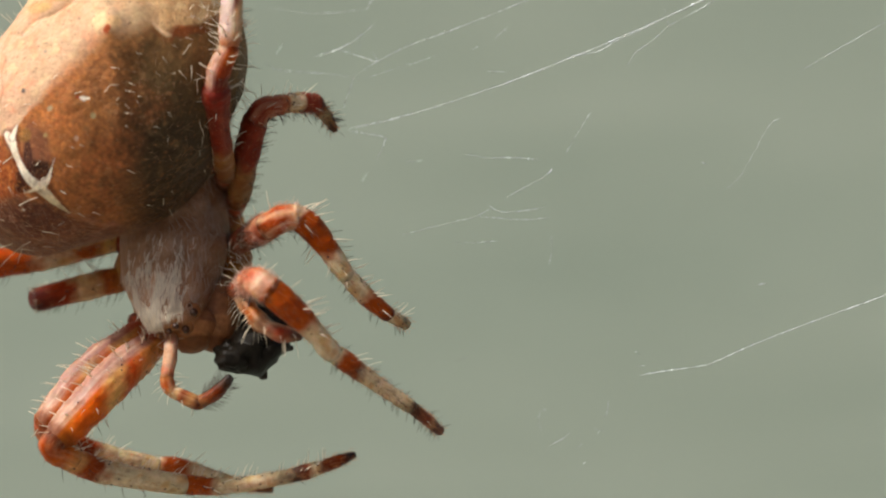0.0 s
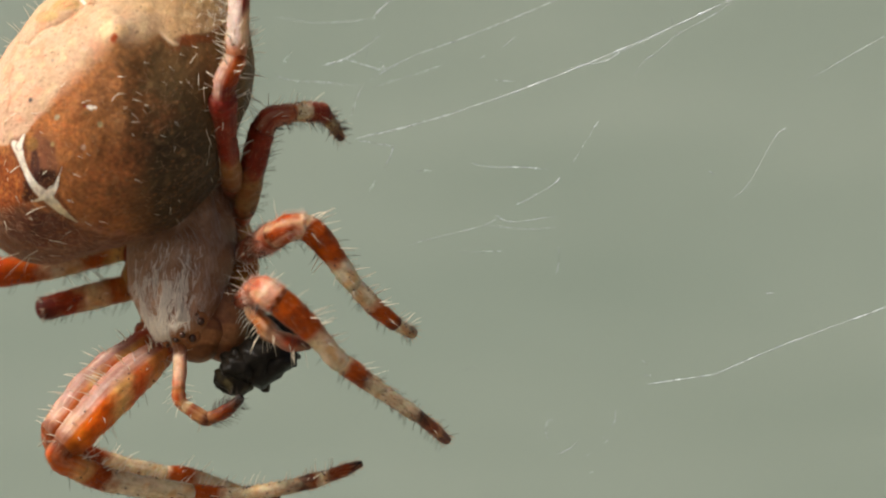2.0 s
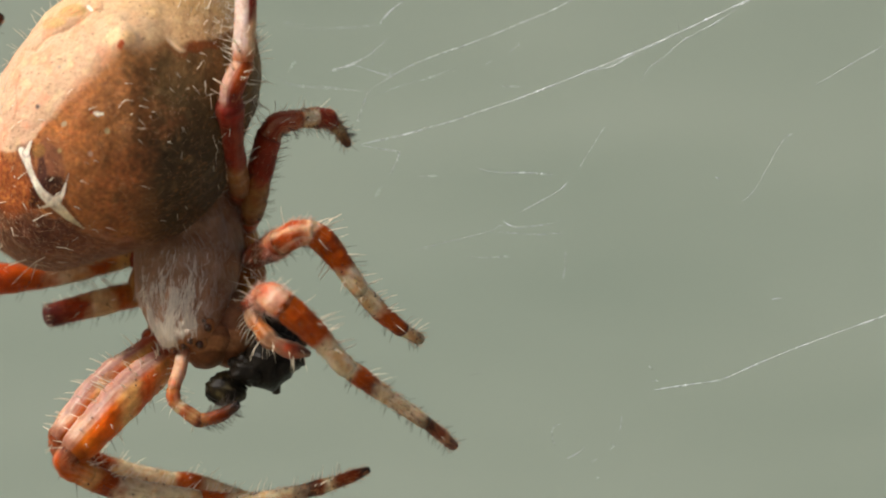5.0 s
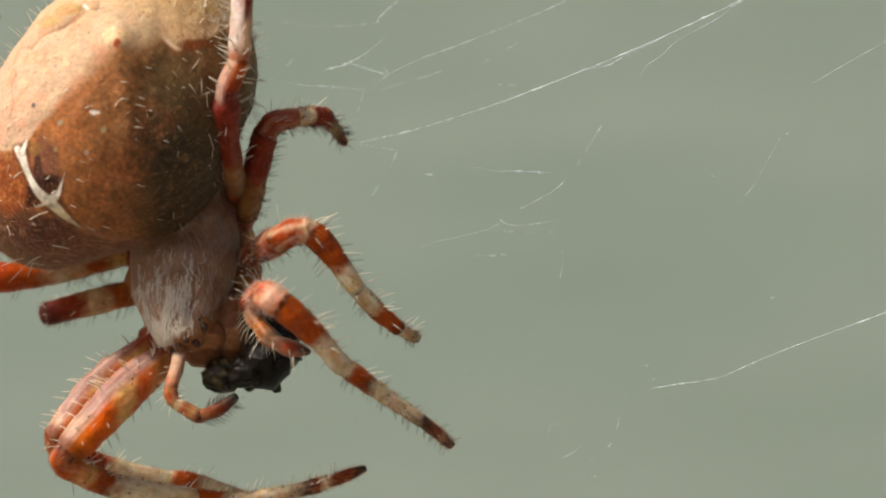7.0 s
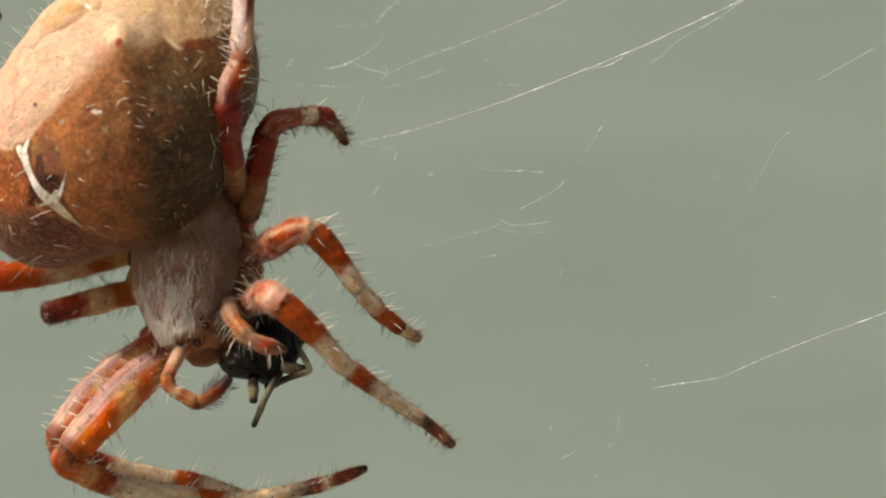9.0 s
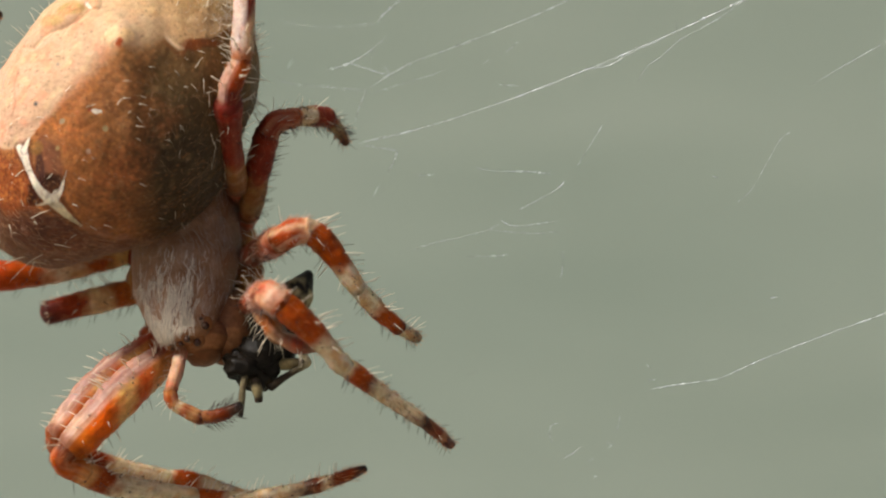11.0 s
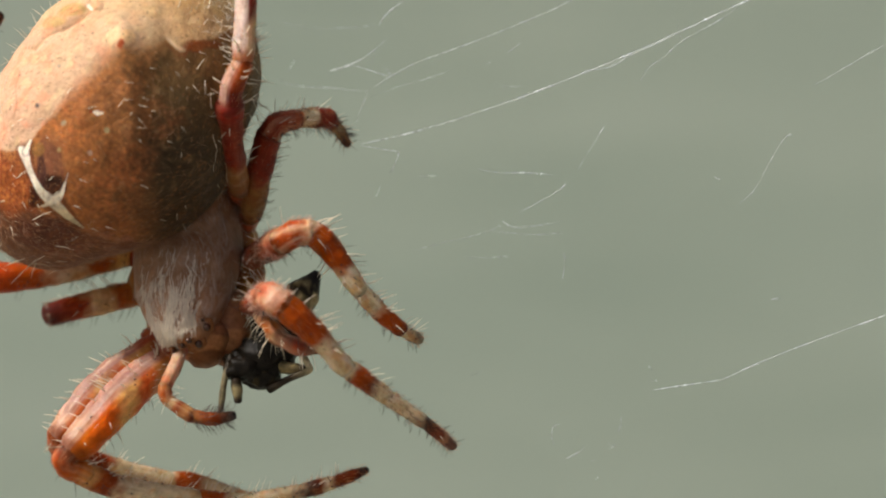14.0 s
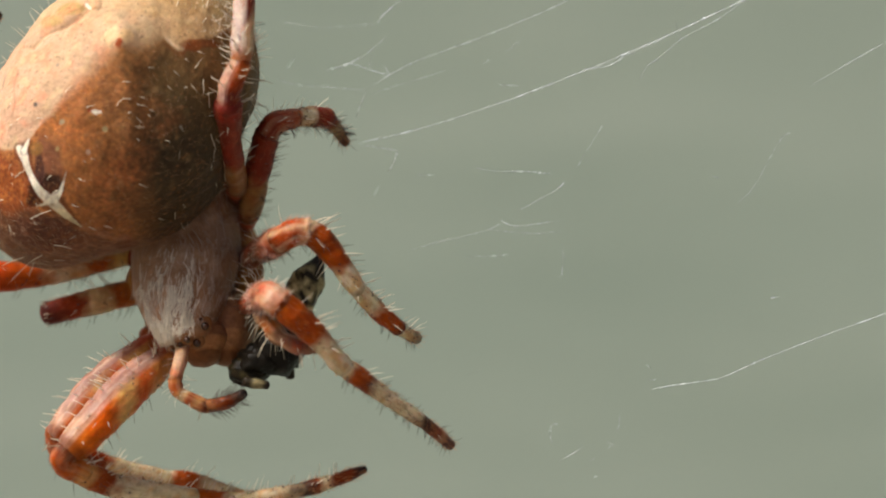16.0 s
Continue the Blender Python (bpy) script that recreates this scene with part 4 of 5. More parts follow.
    build_leg(spider, "front leg curled under the head, orange and cream bands", [(-10.65, 3.00, -3.65), (-10.95, 2.60, -4.01)], (0.5, 0.56),
              [("femur", [(-10.70, 1.80, -4.07), (-12.15, -0.90, -5.45), (-14.00, -2.00, -7.45)], (0.54, 0.72, 0.8, 0.77, 0.62), [(0, rgb(150, 58, 30)), (0.06, rgb(206, 134, 72)), (0.2, rgb(212, 142, 76)), (0.34, rgb(192, 70, 4)), (0.47, rgb(222, 178, 108)), (0.6, rgb(212, 98, 6)), (0.9, rgb(218, 122, 26))], 0.5, 0.2, rgb(174, 140, 130), 0.6),
               ("patella", [(-14.04, -2.00, -7.41), (-14.35, -1.90, -7.97), (-13.61, -1.30, -8.48)], (0.46, 0.5, 0.47), [(0, DEEP), (0.3, RED), (0.6, rgb(190, 92, 20)), (0.85, rgb(206, 140, 76))], 0.2),
               ("tibia", [(-13.77, -1.40, -8.41), (-12.40, -0.50, -9.01), (-9.59, 0.80, -9.59)], (0.48, 0.5, 0.46, 0.42, 0.38), [(0, rgb(210, 150, 90)), (0.12, RED), (0.24, rgb(140, 56, 2)), (0.44, BEIGE)], 0.0),
               ("metatarsus", [(-9.70, 0.80, -9.57), (-7.76, 1.30, -9.67), (-5.25, 1.60, -9.26)], (0.38, 0.36, 0.3, 0.28, 0.27), [(0, RED), (0.34, BEIGE), (0.92, DARK)], 0.0),
               ("tarsus", [(-5.36, 1.60, -9.28), (-4.27, 1.60, -8.95), (-3.03, 1.60, -8.49)], (0.29, 0.3, 0.24, 0.24, 0.13), [(0, DARK), (0.16, DEEP), (0.3, BEIGE), (0.46, DEEP), (0.88, BLACK)], 0.0)], 18, pale=0.9, spine=0.58, dim=0.35)


def build_palps(spider):
    rnd = random.Random(5)
    elbow = (-8.49, -1.40, -6.41)
    knee = (-9.74, -1.40, -5.49)
    pts, rad = [(-10.04, 1.20, -3.57), (-9.83, -0.50, -4.34), (-9.74, -1.40, -5.43)], (0.22, 0.26, 0.27, 0.27, 0.25)
    v, f, c = tube(pts, rad, 40, 24, banded([(0, rgb(140, 90, 74)), (0.3, rgb(176, 132, 116)), (0.55, rgb(180, 142, 118)), (0.86, rgb(170, 98, 64))], 3.0, 0.1, WHITE, 0.35), 0.06)
    upper = solid("pedipalp_femur", v, f, LEGSKIN, spider, "short cream upper piece of a feeler", origin=knee, cols=c)
    v, f = bristles(on_tube(pts, rad, 22, rnd, 0.4, 0.012, 0.3))
    solid("bristles", v, f, PALE_HAIR, upper, kind="stuff")
    pts, rad = [(-9.76, -1.40, -5.38), (-9.61, -1.40, -5.86), (-9.18, -1.40, -6.11), (-8.49, -1.40, -6.41)], (0.25, 0.28, 0.25, 0.23, 0.27, 0.29, 0.26)
    v, f, c = tube(pts, rad, 40, 24, banded([(0, rgb(170, 104, 50)), (0.12, rgb(154, 74, 24)), (0.34, rgb(186, 130, 80)), (0.48, rgb(194, 160, 116)), (0.66, rgb(150, 70, 22)), (0.8, rgb(180, 130, 80)), (0.92, rgb(116, 52, 22))], 3.0, 0.08, WHITE, 0.25), 0.08)
    palp = solid("pedipalp", v, f, LEGSKIN, spider, "slim banded feeler working at the prey", origin=elbow, cols=c)
    v, f = bristles(on_tube(pts, rad, 26, rnd, 0.5, 0.012, 0.3))
    solid("bristles", v, f, PALE_HAIR, palp, kind="stuff")
    pts, rad = [(-8.54, -1.40, -6.41), (-7.85, -1.40, -6.03), (-7.27, -1.40, -5.45)], (0.26, 0.26, 0.25, 0.15)
    v, f, c = tube(pts, rad, 24, 16, banded([(0, rgb(150, 96, 56)), (0.2, rgb(140, 70, 30)), (0.5, DEEP), (0.7, DARK), (0.85, BLACK)], 4.0, 0.1), 0.09)
    tip = solid("tarsus", v, f, LEGSKIN, palp, origin=elbow, cols=c)
    v, f = bristles(on_tube(pts, rad, 130, rnd, 0.42, 0.011, 0.8))
    hv = solid("tarsus_bristles", v, f, DARK_HAIR, palp, "dark bristles of the feeler tip", origin=elbow, kind="stuff")
    # the other feeler, over the prey
    piv = (-8.10, -1.20, -2.06)
    pts, rad = [(-8.08, 0.20, -2.10), (-7.88, -1.50, -2.52), (-7.56, -2.20, -2.98), (-7.15, -2.50, -3.38), (-6.50, -2.60, -3.68), (-5.78, -2.40, -3.84)], (0.3, 0.36, 0.4, 0.36, 0.3, 0.36, 0.38, 0.3, 0.36, 0.36, 0.28, 0.14)
    # bands dimmed: the front leg's shade on this feeler is painted in
    v, f, c = tube(pts, rad, 36, 18, banded([(0, rgb(112, 80, 62)), (0.16, rgb(128, 98, 76)), (0.3, rgb(158, 86, 22)), (0.5, rgb(128, 94, 68)), (0.6, rgb(118, 82, 62)), (0.72, rgb(144, 60, 32)), (0.88, rgb(124, 84, 68)), (0.95, rgb(84, 52, 44))], 6.0, 0.1, WHITE, 0.3), 0.1)
    other = solid("pedipalp", v, f, LEGSKIN, spider, "stout feeler with long cream bristles", origin=piv, cols=c)
    items = [h for h in on_tube(pts, rad, 84, rnd, 0.48, 0.02, 0.1, droop=0.6) if h[1][2] < 0.3 * np.linalg.norm(h[1])]
    v, f = bristles(items)
    solid("bristles", v, f, PALE_HAIR, other, "long cream bristles", origin=piv, kind="stuff")
    return palp, tip, hv, other, upper


def build_spider():
    spider = root("spider", SPIDER_AT, "large orange and cream banded orb-weaver spider feeding on its web", "spider")
    build_abdomen(spider)
    build_head(spider)
    build_legs(spider)
    return spider, build_palps(spider)


# ---- the prey ----
def build_prey():
    cen = (-7.10, 0.00, -4.27)
    black = lambda q: tuple(c * (1 + 0.5 * rn(q, 2.5)) for c in rgb(25, 21, 15))
    mottled = lambda q: lerp(rgb(26, 22, 15), rgb(84, 75, 48), max(0, min(1, 0.1 + 1.7 * rn(q, 2.2, 3))))
    speckled = lambda s, w, q: lerp(lerp(rgb(38, 32, 22), rgb(186, 170, 122), max(0, min(1, 0.5 + 2.6 * rn(q, 3.6, 3)))), rgb(34, 28, 20), smooth(0.72, 0.95, s))
    prey = root("prey_insect", cen, "dark, crumpled insect held in the spider's jaws", "insect")
    cx, cy, cz = cen
    # a crumpled, angular body
    outline = [(-0.85, 0.3), (-0.5, 0.85), (0.95, 0.95), (1.65, 0.5), (1.55, 0.1), (0.95, -0.55), (0.45, -1.05), (-0.2, -0.95), (-0.75, -0.35)]
    ring = []
    for (x0, z0), (x1, z1) in zip(outline, outline[1:] + outline[:1]):
        ring += [(x0 + (x1 - x0) * f, z0 + (z1 - z0) * f) for f in (0.04, 0.3, 0.6, 0.9)]
    V, F, C, n = [], [], [], len(ring)
    for depth, size in ((-1.0, 0.05), (-0.95, 0.3), (-0.75, 0.62), (-0.4, 0.88), (0.0, 1.0), (0.4, 0.9), (0.8, 0.6), (1.0, 0.1)):
        for x, z in ring:
            q = np.array((cx + 0.2 + (x - 0.2) * size, cy + depth * 0.95 + 0.25 * x * (1 - size), cz + z * size))
            q = q + np.array((0.3, 0.0, 0.15)) * (1 - size) * (depth < 0)
            q = q + 0.09 * np.array((rn(q, 1.7), 2.4 * rn(q, 1.5, 5), rn(q, 1.7, 9))) + 0.1 * np.array((rn(q, 3.4, 2), 2.0 * rn(q, 3.0, 7), rn(q, 3.4, 11)))
            V.append(q)
            C.append(black(q))
    for i in range(7):
        F += [(i * n + k, (i + 1) * n + k, (i + 1) * n + (k + 1) % n, i * n + (k + 1) % n) for k in range(n)]
    F += [tuple(range(n)), tuple(range(7 * n, 8 * n))[::-1]]
    trunk = solid("thorax", V, F, PREYSKIN, prey, cols=C)
    ball(prey, "flank", (cx - 0.5, cy - 0.1, cz - 0.3), (0.85, 0.75, 0.62), PREYSKIN, black, 22, 30, 0.2)
    ball(prey, "flank", (cx + 0.55, cy + 0.9, cz + 1.05), (0.95, 0.8, 0.8), PREYSKIN, black, 22, 30, 0.17)
    ball(prey, "flank", (cx + 0.6, cy + 0.5, cz + 0.5), (0.9, 0.8, 0.75), PREYSKIN, black, 22, 30, 0.17)
    head = ball(prey, "insect_head", (-6.82, 0.10, -5.19), (0.82, 0.62, 0.64), PREYSKIN, mottled, 22, 30, 0.17, origin=(-6.82, 0.10, -5.19))
    ab_at = (-6.65, 1.00, -3.59)
    v, f, c = tube([ab_at, (-5.90, 1.20, -2.28), (-5.02, 1.20, -0.92)], (0.6, 0.64, 0.68, 0.62, 0.2), 24, 20, speckled, 0.08)
    abd = solid("insect_abdomen", v, f, PREYSKIN, prey, "mottled pointed tail end", origin=ab_at, cols=c)

    def limb(name, pts, rad, at, pale):
        v, f, c = tube(pts, rad, 16, 10, banded([(0, rgb(58, 50, 38)), (0.35, pale), (0.85, rgb(60, 52, 42))], 5.0, 0.2), 0.08)
        return solid(name, v, f, PREYSKIN, prey, origin=at, cols=c)

    a_at = (-8.25, -0.60, -4.30)
    ax, ay, az = a_at
    la = limb("insect_leg", [(ax + 0.1, ay + 0.3, az + 0.4), (ax, ay, az - 0.5), (ax, ay, az - 1.84)], (0.16, 0.14, 0.12, 0.13, 0.11), a_at, rgb(120, 112, 86))
    b_at = (-6.63, -0.20, -5.39)
    lb = limb("insect_leg", [b_at, (-5.83, -0.20, -5.11), (-5.11, -0.20, -4.92), (-4.98, -0.20, -4.79), (-5.16, 0.00, -4.36), (-5.48, 0.20, -3.85)], (0.18, 0.12, 0.13, 0.14, 0.12, 0.1), b_at, rgb(170, 160, 122))
    c_at = (-7.41, -0.50, -4.84)
    px, py, pz = c_at
    lc = limb("insect_leg", [c_at, (px, py, pz - 0.4), (px, py, pz - 0.85)], (0.2, 0.22, 0.16), c_at, rgb(140, 130, 96))
    # thick, mottled thigh that meets the thin shin at its knee
    ld = limb("insect_thigh", [(-6.75, 0.1, -4.25), (-6.1, 0.0, -4.6), (-5.15, -0.1, -4.85)], (0.22, 0.27, 0.25, 0.17), b_at, rgb(150, 136, 96))
    return prey, head, abd, la, lb, lc, ld, trunk


# ---- the web ----
def build_web():
    web = root("spider_web", (-3.19, 2.50, 4.19), "loose, ragged strands of pale spider silk stretched across", "web")
    rnd = random.Random(21)

    def thread(size, *pts, beads=0):
        """size: thickness in hundredths of a millimetre"""
        c = spline(pts, max(6, 5 * len(pts)))
        c = c + np.array([[0.012 * rn(p, 1.3, 7), 0, 0.012 * rn(p, 1.3, 17)] for p in c])
        r = size * 0.018 * (0.95 if c[:, 1].mean() > 2.9 else 1.0)
        ends = np.minimum(1, 0.3 + 5 * np.minimum(np.linspace(0, 1, len(c)), np.linspace(1, 0, len(c))))
        v, f, _ = tube(c, [r * e * (0.5 + 0.8 * abs(rn(p, 0.8, 3)) + 0.7 * rnd.random()) for p, e in zip(c, ends)], len(c) * 4, 5, None, 0.0)
        ob = solid("thread", v, f, SILK, web)
        for _ in range(beads):
            p = c[rnd.randrange(len(c))]
            ball(ob, "silk_knot", p, (r * 2.8, r * 2.4, r * 2.2), SILK, None, 5, 6)

    # the main strand from the foot up across
    thread(0.9, (-3.36, 2.40, 4.18), (-1.42, 2.30, 4.62), (0.35, 2.00, 5.12), (1.45, 1.80, 5.48))
    thread(1.1, (1.45, 1.80, 5.48), (2.99, 1.50, 6.00), (4.73, 1.10, 6.66), (6.46, 0.60, 7.33))
    thread(1.3, (6.46, 0.60, 7.33), (7.74, 0.30, 7.87), (9.03, 0.00, 8.44), (11.79, -0.60, 9.70), (19.55, -2.00, 13.25), beads=3)
    thread(0.7, (5.38, 1.00, 7.00), (6.36, 0.90, 7.13), (7.11, 0.60, 7.52), (9.03, 0.00, 8.40))
    thread(0.6, (7.50, 0.60, 6.46), (7.86, 0.40, 7.08), (8.40, 0.30, 7.46), (9.15, 0.20, 8.11), (10.55, 0.00, 8.88), (11.69, -0.50, 9.66), (15.41, -1.00, 12.07), beads=2)
    thread(0.6, (8.95, 0.00, 8.78), (8.98, 0.00, 8.5), (9.10, 0.10, 8.10))
    thread(0.6, (14.11, 0.00, 6.36), (14.45, 0.00, 6.53), (15.51, -0.20, 7.15), (16.96, -0.40, 7.98), (19.75, -0.80, 9.51), beads=2)
    thread(0.7, (-3.28, 2.40, 4.14), (-2.52, 2.40, 4.01), (-1.90, 2.40, 3.92), (-1.81, 2.40, 3.85), (-1.88, 2.50, 3.61))
    thread(0.8, (-1.77, 2.40, 3.89), (-1.91, 2.60, 3.52), (-2.19, 3.40, 3.01))
    thread(0.6, (-2.78, 4.00, 2.15), (-2.51, 4.00, 2.60))
    # upper ragged strands
    thread(1.0, (-4.62, 4.00, 7.15), (-3.89, 3.60, 7.33), (-3.10, 3.40, 7.70), beads=1)
    thread(0.6, (-3.10, 3.40, 7.70), (-2.66, 3.80, 8.08), (-2.24, 4.00, 8.50))
    thread(1.0, (-2.59, 3.40, 8.95), (-2.36, 3.20, 9.29), (-1.60, 3.00, 9.90), beads=1)
    thread(0.55, (-3.08, 3.40, 6.31), (-2.09, 2.80, 6.90), (-0.98, 2.60, 7.45), (1.02, 2.40, 8.17), (3.12, 2.20, 8.99), (4.68, 2.00, 9.68), (6.97, 2.00, 11.05), beads=8)
    thread(0.7, (-3.08, 3.40, 6.31), (-3.22, 3.60, 5.88), (-3.51, 4.40, 5.15))
    thread(0.6, (-6.73, 5.00, 7.03), (-6.19, 5.00, 6.67), (-4.60, 4.60, 6.51), (-3.09, 3.80, 6.33))
    thread(0.35, (-2.88, 3.60, 6.14), (-1.88, 3.60, 6.50), (-0.54, 3.40, 6.89), (0.49, 3.40, 7.25), beads=5)
    thread(0.6, (-3.68, 4.00, 7.42), (-3.00, 3.80, 7.18), (-2.14, 3.20, 6.88))
    thread(0.7, (-2.32, 3.40, 7.25), (-2.09, 3.20, 6.88))
    thread(0.5, (-6.56, 6.00, 9.22), (-5.06, 5.00, 8.93), (-3.71, 5.00, 8.97), (-2.69, 4.00, 8.99))
    thread(0.5, (-6.33, 6.00, 7.27), (-5.97, 6.00, 7.81))
    thread(0.5, (-2.90, 4.20, 7.25), (-2.83, 4.40, 8.12))
    thread(0.6, (2.21, 2.40, 6.48), (2.97, 2.40, 6.44))
    thread(0.6, (2.49, 3.00, 7.81), (2.98, 3.00, 8.21))
    thread(0.6, (1.60, 3.00, 7.36), (1.82, 3.00, 7.49))
    # strands in the middle
    thread(0.9, (1.23, 1.80, 3.22), (2.11, 1.80, 3.08), (3.22, 1.80, 3.06), (4.23, 1.80, 2.97), beads=2)
    thread(1.0, (4.70, 1.50, 2.66), (4.57, 1.50, 2.48), (4.20, 1.60, 2.22))
    thread(0.42, (4.20, 1.60, 2.22), (3.55, 1.90, 1.87), (2.89, 2.20, 1.52))
    thread(0.55, (-1.24, 2.60, 0.02), (-0.31, 2.40, 0.29), (0.79, 2.00, 0.55), (1.72, 1.80, 0.79), (2.29, 1.80, 1.08), beads=1)
    thread(0.7, (2.20, 1.80, 1.21), (2.64, 1.60, 0.95), (3.32, 1.60, 0.97), (4.54, 1.80, 1.17), beads=2)
    thread(0.6, (1.72, 1.80, 0.79), (2.99, 1.70, 0.68), (3.87, 1.70, 0.66), (4.62, 1.70, 0.73), beads=1)
    thread(0.6, (-1.02, 3.00, 2.96), (-0.36, 3.00, 2.96))
    thread(0.5, (0.80, 3.00, -0.24), (1.69, 3.00, -0.24), (2.58, 3.00, -0.18))
    thread(0.7, (4.69, 2.40, -0.02), (4.71, 2.40, -0.53), (4.61, 2.60, -1.09))
    thread(0.65, (5.96, 1.20, 4.51), (6.18, 1.20, 4.82))
    thread(0.4, (5.23, 2.60, 3.24), (5.65, 2.00, 3.95), (5.97, 1.30, 4.50))
    thread(0.6, (13.32, 0.00, 4.51), (13.04, 0.00, 4.36), (12.80, 0.00, 4.01))
    thread(0.3, (12.80, 0.00, 4.01), (12.30, 0.20, 3.06), (12.06, 0.40, 2.59))
    thread(0.45, (12.06, 0.40, 2.59), (11.77, 0.30, 2.20), (11.35, 0.20, 1.85))
    thread(0.8, (10.35, 0.00, 2.86), (10.57, 0.00, 2.76))
    thread(1.1, (12.54, 0.00, -1.84), (12.89, 0.00, -1.80))
    # the low strand
    thread(0.8, (8.03, 0.60, -5.36), (9.06, 0.40, -5.18), (10.61, 0.20, -4.96), beads=1)
    thread(0.9, (10.61, 0.20, -4.96), (11.85, 0.00, -4.38), (13.15, 0.00, -3.84), (15.08, -0.20, -3.10), (16.96, -0.40, -2.40), (19.75, -0.80, -1.27), beads=3)
    thread(0.7, (7.88, 1.00, -4.44), (8.05, 1.00, -4.59))
    thread(0.7, (7.96, 1.00, -5.03), (8.23, 1.00, -5.01))
    # torn scraps below
    thread(0.62, (6.85, 1.50, -6.41), (6.83, 1.50, -6.79), (6.72, 1.50, -7.05))
    thread(0.50, (4.50, 2.00, -6.77), (4.24, 2.20, -6.87), (4.18, 2.20, -7.27), (4.29, 2.20, -7.62))
    thread(0.50, (5.43, 2.00, -7.61), (5.16, 2.00, -7.87), (4.60, 2.40, -8.21))
    thread(0.43, (6.35, 2.00, -7.48), (6.71, 2.00, -7.61))
    thread(0.43, (6.66, 2.00, -7.52), (6.44, 2.00, -7.74))
    thread(0.37, (5.91, 2.00, -8.10), (5.65, 2.00, -8.27))
    thread(0.62, (5.85, 1.60, -8.86), (5.98, 1.60, -8.79))
    thread(0.37, (0.93, 2.40, -4.89), (1.46, 2.40, -4.71))
    return web


build_setting()
SPIDER, (PALP, PALP_TIP, PALP_HAIR, PALP_TWO, PALP_UPPER) = build_spider()
PREY, PREY_HEAD, PREY_TAIL, PREY_A, PREY_B, PREY_C, PREY_D, PREY_TRUNK = build_prey()
build_web()

# seconds, right, up (mm), clockwise turn (degrees): the body's slight rocking
SPIDER_ROWS = [
    (0, -0.004, -0.016, -0.09),
    (0.9, -0.004, -0.016, -0.09),
    (1, -0.020, 0.018, -0.06),
    (1.5, -0.029, 0.017, -0.08),
    (2, -0.016, 0.001, -0.09),
    (2.5, -0.004, 0.006, -0.08),
    (3, -0.004, 0.012, -0.04),
    (3.5, 0.000, -0.000, 0.00),
    (4, 0.011, -0.010, -0.06),
    (6.5, 0.000, -0.047, -0.19),
    (7, -0.022, -0.033, -0.20),
    (7.5, -0.011, -0.040, -0.23),
    (8, -0.007, -0.037, -0.19),
    (8.5, -0.017, -0.013, -0.15),
    (9, 0.011, -0.023, -0.13),
    (11.5, 0.011, 0.014, 0.06),
    (12, -0.002, -0.005, -0.02),
    (12.5, -0.013, -0.007, -0.03),
    (13, 0.002, -0.026, -0.14),
    (13.5, 0.015, -0.016, -0.03),
    (14, 0.003, -0.003, -0.01),
    (14.5, 0.009, 0.004, 0.02),
    (15, -0.011, -0.005, -0.06),
    (15.5, -0.007, -0.001, 0.01),
    (16, -0.007, -0.014, 0.02),
]
# the feeler's elbow: seconds, x, z (mm), turn; then the turn of its tip
PALP_ROWS = [
    (0, -8.84, -6.34, 1.1),
    (0.9, -8.84, -6.34, 1.1),
    (1, -8.87, -6.27, 1.1),
    (1.5, -8.57, -6.41, 0.0),
    (1.8, -8.78, -6.68, 8.4),
    (2.1, -8.80, -6.60, 9.0),
    (2.5, -9.04, -6.63, 15.5),
    (3, -8.52, -6.39, 0.0),
    (3.5, -8.49, -6.41, 0.0),
    (4, -9.46, -6.65, 18.2),
    (4.2, -9.40, -6.54, 14.7),
    (6.3, -9.23, -6.40, 10.5),
    (6.5, -9.07, -6.44, 10.5),
    (7, -9.18, -6.32, 5.8),
    (7.3, -9.62, -6.10, 9.5),
    (7.7, -9.41, -5.93, -1.8),
    (8.1, -9.29, -5.92, -2.6),
    (8.3, -9.82, -5.77, 6.8),
    (8.5, -9.88, -5.76, 11.4),
    (9, -9.31, -5.83, 4.3),
    (9.2, -9.27, -6.04, 5.9),
    (11.3, -9.16, -6.40, 2.4),
    (11.5, -9.31, -6.40, 6.5),
    (12, -9.60, -6.22, 8.5),
    (12.5, -9.59, -6.36, 12.0),
    (13, -9.76, -6.20, 10.1),
    (13.3, -9.57, -6.28, 7.5),
    (13.5, -10.49, -5.41, 26.2),
    (14, -9.55, -6.28, 9.1),
    (14.5, -9.26, -6.47, 4.8),
    (15, -10.16, -5.22, 9.5),
    (15.3, -10.04, -5.27, 10.7),
    (15.6, -9.11, -6.28, 7.1),
    (16, -8.98, -5.94, 2.8),
]
